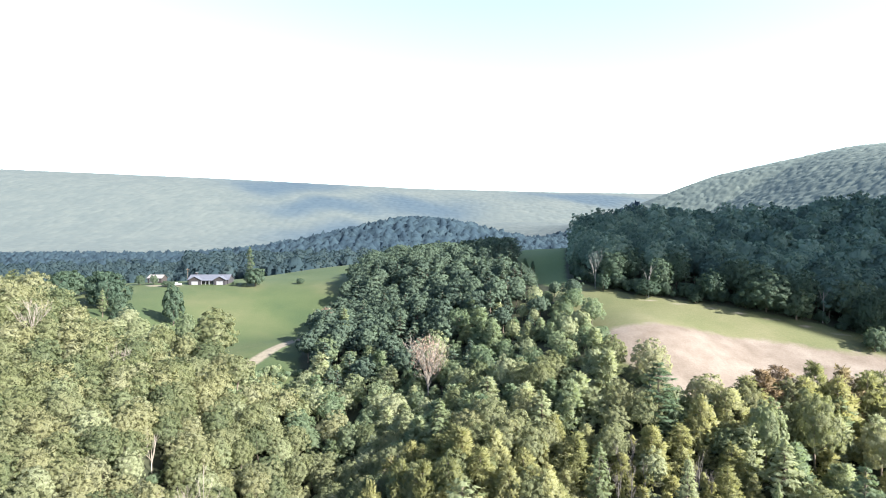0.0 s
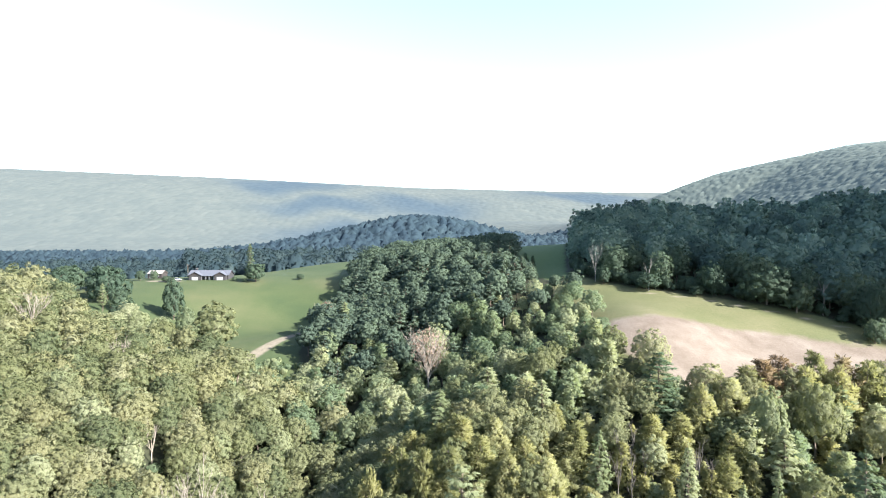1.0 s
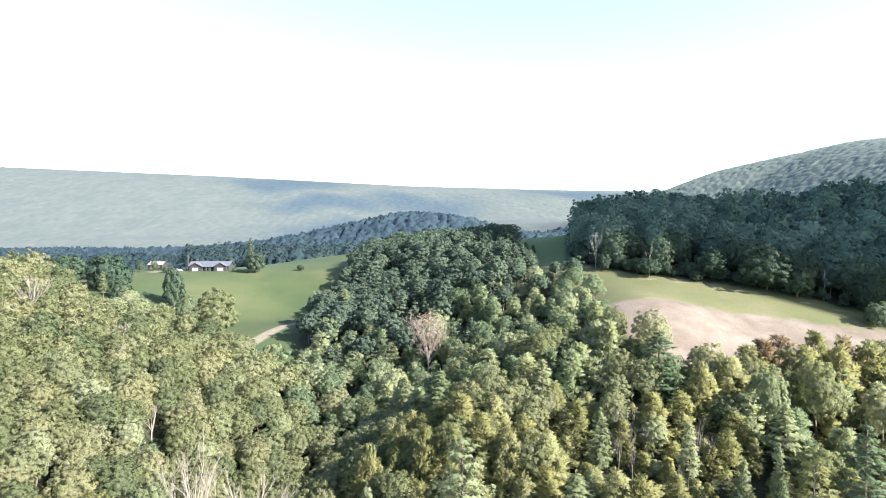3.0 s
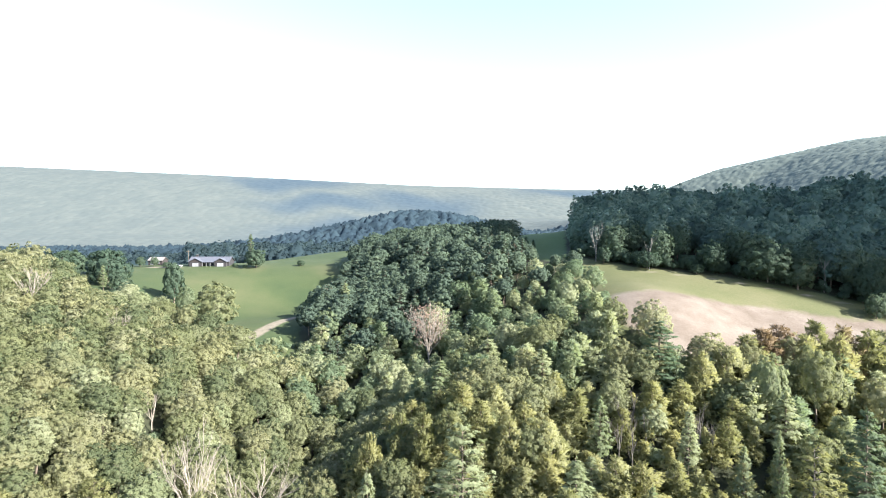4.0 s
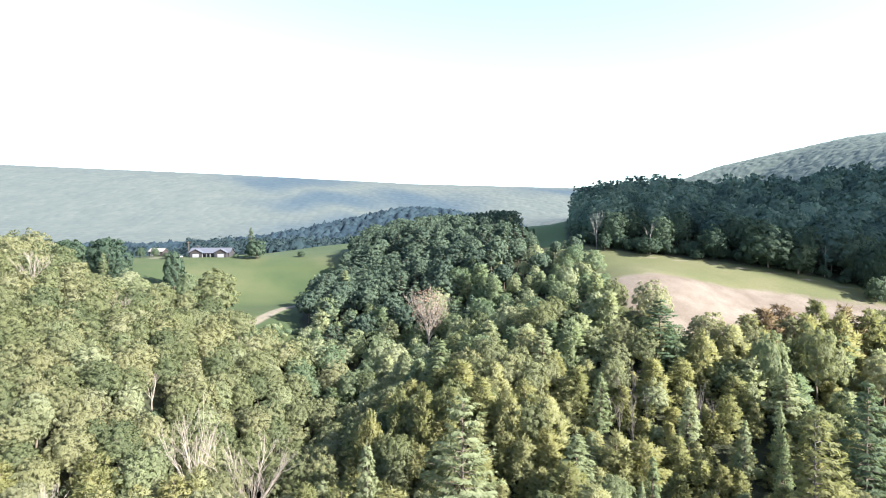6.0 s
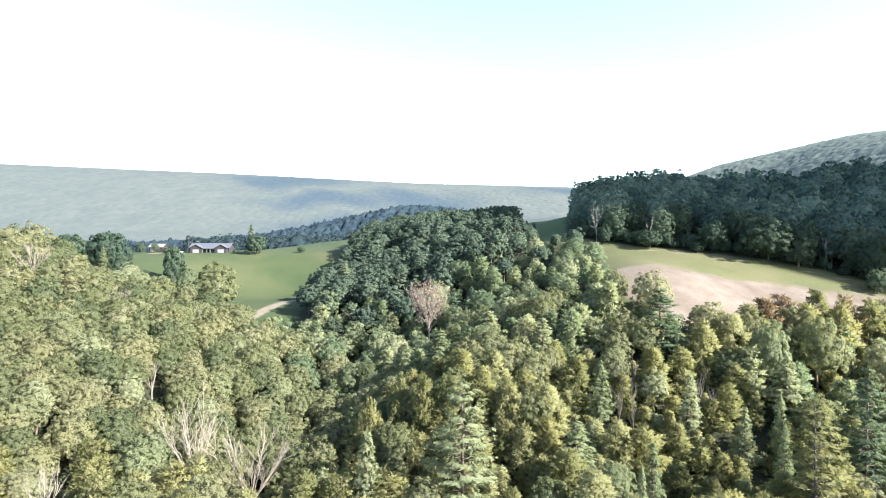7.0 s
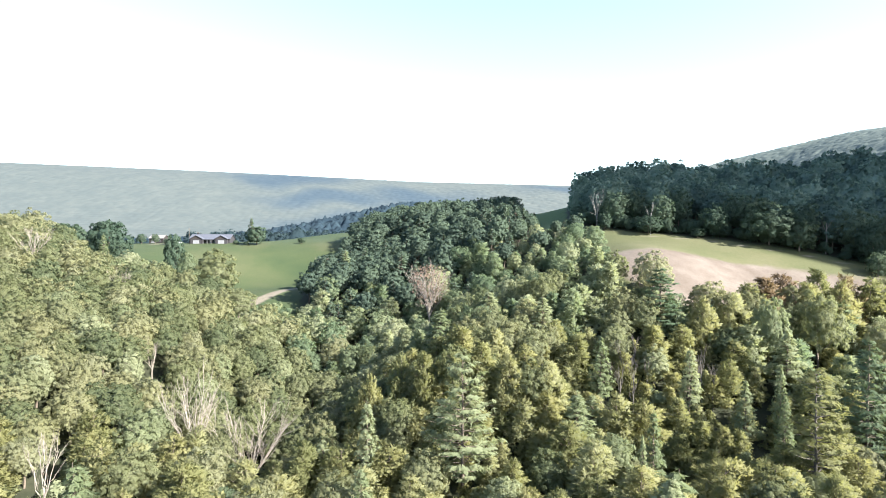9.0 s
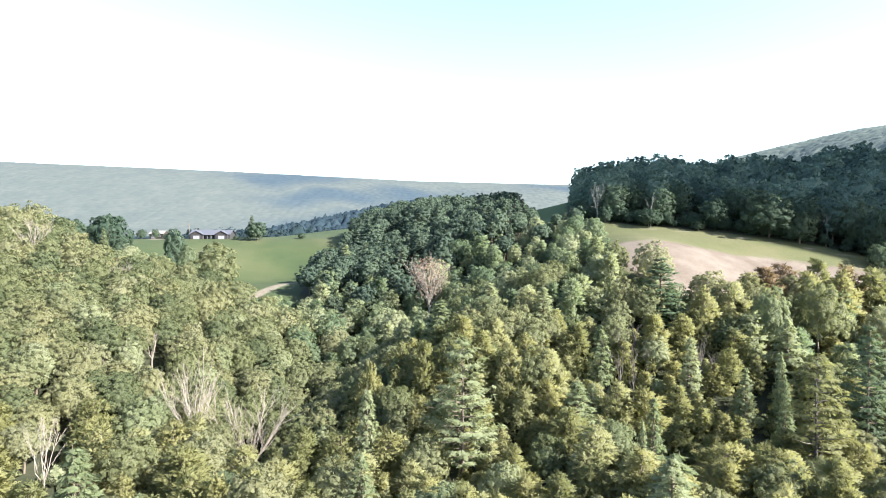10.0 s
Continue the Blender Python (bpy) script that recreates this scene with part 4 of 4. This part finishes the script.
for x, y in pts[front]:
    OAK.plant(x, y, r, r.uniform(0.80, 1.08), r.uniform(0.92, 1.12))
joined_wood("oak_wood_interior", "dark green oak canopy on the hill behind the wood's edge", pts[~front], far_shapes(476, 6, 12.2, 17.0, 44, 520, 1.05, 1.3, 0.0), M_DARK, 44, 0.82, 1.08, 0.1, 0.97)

# low growth along the wood's foot
edge = np.array([(128, 180), (107, 187.5), (93, 193.5), (78, 200.5), (66, 205), (57.5, 213), (50, 226), (53, 250), (60, 285), (68, 320)], float)
r = np.random.default_rng(8)
k = r.uniform(0, len(edge) - 1.001, 150)
i = k.astype(int)
pts = edge[i] + (edge[i + 1] - edge[i]) * (k - i)[:, None] + r.normal(size=(150, 2)) * 0.7 + np.array([2.2, 2.2])
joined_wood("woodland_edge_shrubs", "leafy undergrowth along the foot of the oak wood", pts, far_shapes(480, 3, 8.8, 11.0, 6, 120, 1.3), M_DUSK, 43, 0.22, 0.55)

# wood behind the house, on the valley floor
pts = jitter_grid(-520, 100, 400, 700, 13.0, 51)
x, y = pts[:, 0], pts[:, 1]
pts = pts[(np.abs(x) < 0.8 * y) & (inside(FIELD, x, y) < -4) & ((x < -100) | (y > 560))]
low = pts[:, 0] < -0.43 * pts[:, 1]
valley_shapes = far_shapes(500, 5, 12.0, 18.0, 22, 240, 1.05, 1.5, 0.0)
joined_wood("valley_wood", "wood behind the farmhouse, haze tinted into its bluish leaves", pts[~low], valley_shapes, M_VALLEY, 52, 0.95, 1.35, 2.0)
joined_wood("valley_thicket", "low wood beyond the meadow, haze tinted into its bluish leaves", pts[low], valley_shapes, M_VALLEY, 54, 0.62, 0.85, 2.0)

# woods of the far slopes
def far_canopy(name, label, x0, x1, y0, y1, cell, step, tall, material, keep, seed, rough=0.06):
    """A closed far canopy: one sheet of touching rounded crowns over the slope, each with a tone of its own."""
    r = np.random.default_rng(seed)
    xs, ys = np.arange(x0, x1, step), np.arange(y0, y1, step)
    gx, gy = np.meshgrid(xs, ys)
    gx, gy = gx.ravel() + r.uniform(-0.2, 0.2, gx.size) * step, gy.ravel() + r.uniform(-0.2, 0.2, gy.size) * step
    nx, ny = int((x1 - x0) / cell) + 4, int((y1 - y0) / cell) + 4
    jx, jy, size, tone = (r.uniform(0.12, 0.88, (nx, ny)), r.uniform(0.12, 0.88, (nx, ny)), r.uniform(0.65, 1.25, (nx, ny)), r.uniform(0, 0.999, (nx, ny)))
    ci, cj = ((gx - x0) / cell).astype(int) + 1, ((gy - y0) / cell).astype(int) + 1
    h, tint = np.full(gx.size, -1.0), np.zeros(gx.size)
    for di in (-1, 0, 1):
        for dj in (-1, 0, 1):
            i, j = np.clip(ci + di, 0, nx - 1), np.clip(cj + dj, 0, ny - 1)
            d = np.hypot(gx - (x0 + (i - 1 + jx[i, j]) * cell), gy - (y0 + (j - 1 + jy[i, j]) * cell)) / (cell * 0.85)
            v = size[i, j] * (1.0 - d * d)
            tint = np.where(v > h, tone[i, j], tint)
            h = np.maximum(h, v)
    gz = land(gx, gy) + (tall * (0.35 + 0.65 * np.clip(h, -0.25, 2.0)) + r.normal(size=gx.size) * tall * rough) * ease(y0, y0 + 14, gy) - 0.5
    n = len(xs)
    i, j = np.meshgrid(np.arange(n - 1), np.arange(len(ys) - 1))
    c = (j * n + i).ravel()
    c = c[keep(gx[c], gy[c])]
    faces = np.stack([c, c + 1, c + n + 1, c + n], 1)
    used, inv = np.unique(faces, return_inverse=True)
    me = mesh_of(name, np.stack([gx, gy, gz], 1)[used], inv.reshape(faces.shape), True, {"tint": tint[used], "pines": painted_cloud_shade(gx[used], gy[used])})
    me.materials.append(material)
    return tagged(new(name, me), label, "woods", "", "stuff")


far_canopy("far_valley_wood", "distant dark wood across the valley floor, tinted blue for haze", -820, 330, 640, 1030, 11.0, 3.4, 13.0, M_VALLEY_FAR,
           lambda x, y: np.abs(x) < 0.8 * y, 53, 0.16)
far_canopy("ridge_forest", "forest over the long distant ridge, with cloud shade and haze painted in", -1550, 1400, 1010, 2010, 14.0, 4.4, 2.2, M_RIDGE,
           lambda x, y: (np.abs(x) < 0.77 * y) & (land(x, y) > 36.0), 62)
far_canopy("mountain_forest", "forest over the side of the mountain, paled for haze", 230, 800, 380, 1250, 9.0, 2.6, 2.2, M_SIDE,
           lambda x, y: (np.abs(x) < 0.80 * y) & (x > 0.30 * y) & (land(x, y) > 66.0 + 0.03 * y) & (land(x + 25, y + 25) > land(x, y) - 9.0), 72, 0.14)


# ---- the farmstead beyond the meadow ----
# brick and roof are darkened: the cloud shade over the farm is in them
M_BRICK = plain("cloud_shaded_brick", [(0.3, (0.016, 0.0155, 0.018)), (0.7, (0.026, 0.025, 0.028))], 4.0, 0.85, 0.2)
M_ROOF = plain("grey_shingles", [(0.3, (0.0451, 0.05084, 0.06724)), (0.7, (0.0697, 0.07544, 0.0943))], 2.5, 0.85, 0.3)
M_TRIM = plain("white_paint", [(0.3, (0.164, 0.1681, 0.1804)), (0.7, (0.2214, 0.2255, 0.2378))], 1.5, 0.6)
M_GABLE = plain("dark_brown_boards", [(0.3, (0.016, 0.013, 0.013)), (0.7, (0.028, 0.023, 0.022))], 3.0, 0.8)
M_TIN = plain("weathered_tin", [(0.3, (0.1312, 0.123, 0.1148)), (0.7, (0.1968, 0.1845, 0.1722))], 1.2, 0.5)
M_RUBBER = plain("black_rubber", [(0.3, (0.015, 0.015, 0.015)), (0.7, (0.03, 0.03, 0.03))], 4.0, 0.8)
M_SILVER = plain("silver_car_paint", [(0.3, (0.45, 0.46, 0.47)), (0.7, (0.55, 0.56, 0.57))], 0.6, 0.3)
M_GLASS, gt, gp = mat("window_glass")
gp.inputs["Base Color"].default_value, gp.inputs["Roughness"].default_value, gp.inputs["Specular IOR Level"].default_value = (0.03, 0.035, 0.045, 1), 0.06, 0.6


def shape(name, material, parent, boxes=(), prisms=(), bevel=0.02):
    """One mesh of bevelled boxes (x0, x1, y0, y1, z0, z1) and of prisms: an outline of (u, v) pushed along x or y."""
    bm = bmesh.new()
    for x0, x1, y0, y1, z0, z1 in boxes:
        got = bmesh.ops.create_cube(bm, size=1.0)["verts"]
        bmesh.ops.scale(bm, vec=(x1 - x0, y1 - y0, z1 - z0), verts=got)
        bmesh.ops.translate(bm, vec=((x0 + x1) / 2, (y0 + y1) / 2, (z0 + z1) / 2), verts=got)
    for axis, lo, hi, outline in prisms:
        put = (lambda u, v, w: (w, u, v)) if axis == "x" else (lambda u, v, w: (u, w, v))
        a = [bm.verts.new(put(u, v, lo)) for u, v in outline]
        c = [bm.verts.new(put(u, v, hi)) for u, v in outline]
        n = len(a)
        bm.faces.new(a)
        bm.faces.new(c[::-1])
        for i in range(n):
            bm.faces.new((a[i], c[i], c[(i + 1) % n], a[(i + 1) % n]))
    bmesh.ops.recalc_face_normals(bm, faces=bm.faces)
    if bevel:
        bmesh.ops.bevel(bm, geom=list(bm.edges), offset=bevel, segments=1, affect='EDGES', clamp_overlap=True)
    me = bpy.data.meshes.new(name)
    bm.to_mesh(me)
    bm.free()
    me.materials.append(material)
    ob = new(name, me)
    ob.parent = parent
    return ob


def pitched(u0, u1, eave, ridge, thick=0.18):
    """Outline of a pitched roof's two slabs, across the ridge."""
    m = (u0 + u1) / 2
    return [(u0, eave), (m, ridge), (u1, eave), (u1, eave + thick), (m, ridge + thick * 1.2), (u0, eave + thick)]


def window(parent, x, y, z, w, h):
    win = shape("window", M_TRIM, parent, [(x - w / 2 - 0.1, x + w / 2 + 0.1, y - 0.06, y + 0.02, z + h, z + h + 0.1), (x - w / 2 - 0.1, x + w / 2 + 0.1, y - 0.10, y + 0.02, z - 0.1, z),
                                           (x - w / 2 - 0.1, x - w / 2, y - 0.06, y + 0.02, z, z + h), (x + w / 2, x + w / 2 + 0.1, y - 0.06, y + 0.02, z, z + h),
                                           (x - 0.04, x + 0.04, y - 0.05, y + 0.02, z, z + h)], bevel=0)
    for s in (-1, 1):
        shape("pane", M_GLASS, win, [(x + s * w / 4 - w / 4 + 0.045, x + s * w / 4 + w / 4 - 0.045, y - 0.03, y - 0.004, z + 0.005, z + h - 0.005)], bevel=0)


def farmhouse(x, y, turn):
    """A long low house: two front gables, a porch between them, a chimney at one end."""
    e = tagged(new("house"), "long low brick house with grey shingle roof and two front gables", "house")
    z0 = -1.2
    shape("wall", M_BRICK, e, [(0, 23, 0, 10.5, z0, 2.9)], [("x", 0.03, 22.97, [(0.1, 2.9), (5.25, 5.3), (10.4, 2.9)])])
    shape("roof", M_ROOF, e, [], [("x", -0.5, 23.5, pitched(-0.6, 11.1, 2.75, 5.45))])
    for a, c in ((1.2, 8.0), (15.6, 22.2)):
        shape("wall", M_BRICK, e, [(a, c, -2.8, -0.01, z0, 2.9)])
        shape("gable", M_GABLE, e, [], [("y", -2.83, 3.0, [(a, 2.91), ((a + c) / 2, 4.75), (c, 2.91)])], 0)
        shape("roof", M_ROOF, e, [], [("y", -3.3, 3.6, pitched(a - 0.5, c + 0.5, 2.80, 4.85))])
        m = (a + c) / 2
        gd = shape("garage_door", M_TRIM, e, [(m - 1.8, m + 1.8, -2.88, -2.805, 0.1, 2.1)])
        for i in range(3):
            shape("panel", M_TRIM, gd, [(m - 1.7, m + 1.7, -2.92, -2.885, 0.18 + i * 0.64, 0.76 + i * 0.64)])
    shape("porch_floor", M_TIN, e, [(8.05, 15.55, -2.4, -0.02, z0, 0.1)])
    for px in (8.4, 10.7, 13.0, 15.2):
        shape("porch_post", M_TRIM, e, [(px - 0.09, px + 0.09, -2.3, -2.12, 0.1, 2.55)])
    shape("porch_roof", M_ROOF, e, [], [("x", 8.05, 15.55, [(-2.7, 2.5), (-0.4, 2.86), (-0.4, 3.02), (-2.7, 2.66)])])
    dr = shape("door", M_TRIM, e, [(11.3, 12.3, -0.07, -0.005, 0.1, 2.15)])
    shape("handle", M_TIN, dr, [(12.15, 12.22, -0.14, -0.075, 1.05, 1.12)], bevel=0)
    window(e, 9.6, -0.005, 0.9, 1.4, 1.2)
    window(e, 14.0, -0.005, 0.9, 1.4, 1.2)
    ch = shape("chimney", M_BRICK, e, [(2.2, 3.3, 5.6, 6.5, 4.0, 6.6)])
    shape("cap", M_TIN, ch, [(2.05, 3.45, 5.45, 6.65, 6.605, 6.75)])
    e.matrix_basis = pose(x, y, float(land(x + 10, y - 2)) - 0.1, 0, 0, turn) @ Matrix.Scale(0.9, 4)


def shed(x, y, turn):
    e = tagged(new("shed"), "small outbuilding with a pale weathered tin roof", "shed")
    shape("wall", M_GABLE, e, [(0, 8, 0, 5.5, -1.2, 2.5)], [("x", 0.02, 7.98, [(0.05, 2.5), (2.75, 4.1), (5.45, 2.5)])])
    shape("roof", M_TIN, e, [], [("x", -0.4, 8.4, pitched(-0.4, 5.9, 2.4, 4.2, 0.1))])
    shape("door", M_TRIM, e, [(1.0, 3.2, -0.07, -0.005, 0.0, 2.1)])
    window(e, 5.8, -0.005, 0.9, 1.1, 0.9)
    e.matrix_basis = pose(x, y, float(land(x + 4, y)) + 0.1, 0, 0, turn)


def parked_car(x, y, turn):
    e = tagged(new("parked_car"), "silver car parked on the gravel yard", "car")
    shape("body", M_SILVER, e, [], [("y", -0.88, 0.88, [(-2.2, 0.35), (2.2, 0.35), (2.25, 0.8), (1.2, 0.95), (-2.2, 1.0)])], 0.06)
    cab = shape("cabin", M_GLASS, e, [], [("y", -0.74, 0.74, [(-1.9, 0.98), (0.95, 0.98), (0.35, 1.40), (-1.5, 1.42)])], 0.04)
    shape("roof", M_SILVER, cab, [(-1.45, 0.32, -0.70, 0.70, 1.425, 1.48)])
    for wx in (-1.4, 1.35):
        for wy in (-0.92, 0.74):
            wheel = part("wheel", tube(np.array([[wx, wy - 0.01, 0.32], [wx, wy, 0.32], [wx, wy + 0.18, 0.32], [wx, wy + 0.19, 0.32]]), [0.05, 0.32, 0.32, 0.05], 14), M_RUBBER, e)
            part("rim", tube(np.array([[wx, wy - 0.025, 0.32], [wx, wy - 0.02, 0.32]]), [0.03, 0.19], 12), M_TIN, wheel)
    e.matrix_basis = pose(x, y, float(land(x, y)) + 0.02, 0, 0, turn)


def utility_pole(x, y):
    e = tagged(new("utility_pole"), "thin wooden utility pole beside the house", "pole")
    part("post", tube(np.array([[0, 0, -0.6], [0, 0, 4.0], [0, 0, 8.2]]), [0.14, 0.12, 0.09], 8), M_BARK, e)
    shape("crossarm", M_BARK, e, [(-1.0, 1.0, -0.06, 0.06, 7.4, 7.52)])
    e.matrix_basis = pose(x, y, float(land(x, y)), 0, 0, 20)


farmhouse(-134.5, 314, 3.0)
shed(-160, 322, -6.0)
parked_car(-138.5, 309.5, 8.0)
utility_pole(-136.5, 318)
DARK_PINE.plant_to(-146, 450, rng, 64.5, 8.5, "slender tall dark pine behind the farmhouse", 0)
r = np.random.default_rng(33)
for x, y, s, f in ((-98, 310, 1.3, 1.1), (-158.5, 311, 0.62, 0.85), (-151.5, 311.5, 0.66, 0.8), (-142, 305, 0.4, 1.5), (-139, 304, 0.35, 1.5), (-109, 310.5, 0.3, 1.3), (-76, 316, 0.42, 1.3), (-103, 309, 0.22, 1.4)):
    ROUND.plant(x, y, r, s, f, "" if s > 0.5 else "low round bush on the meadow", int(r.integers(3)))
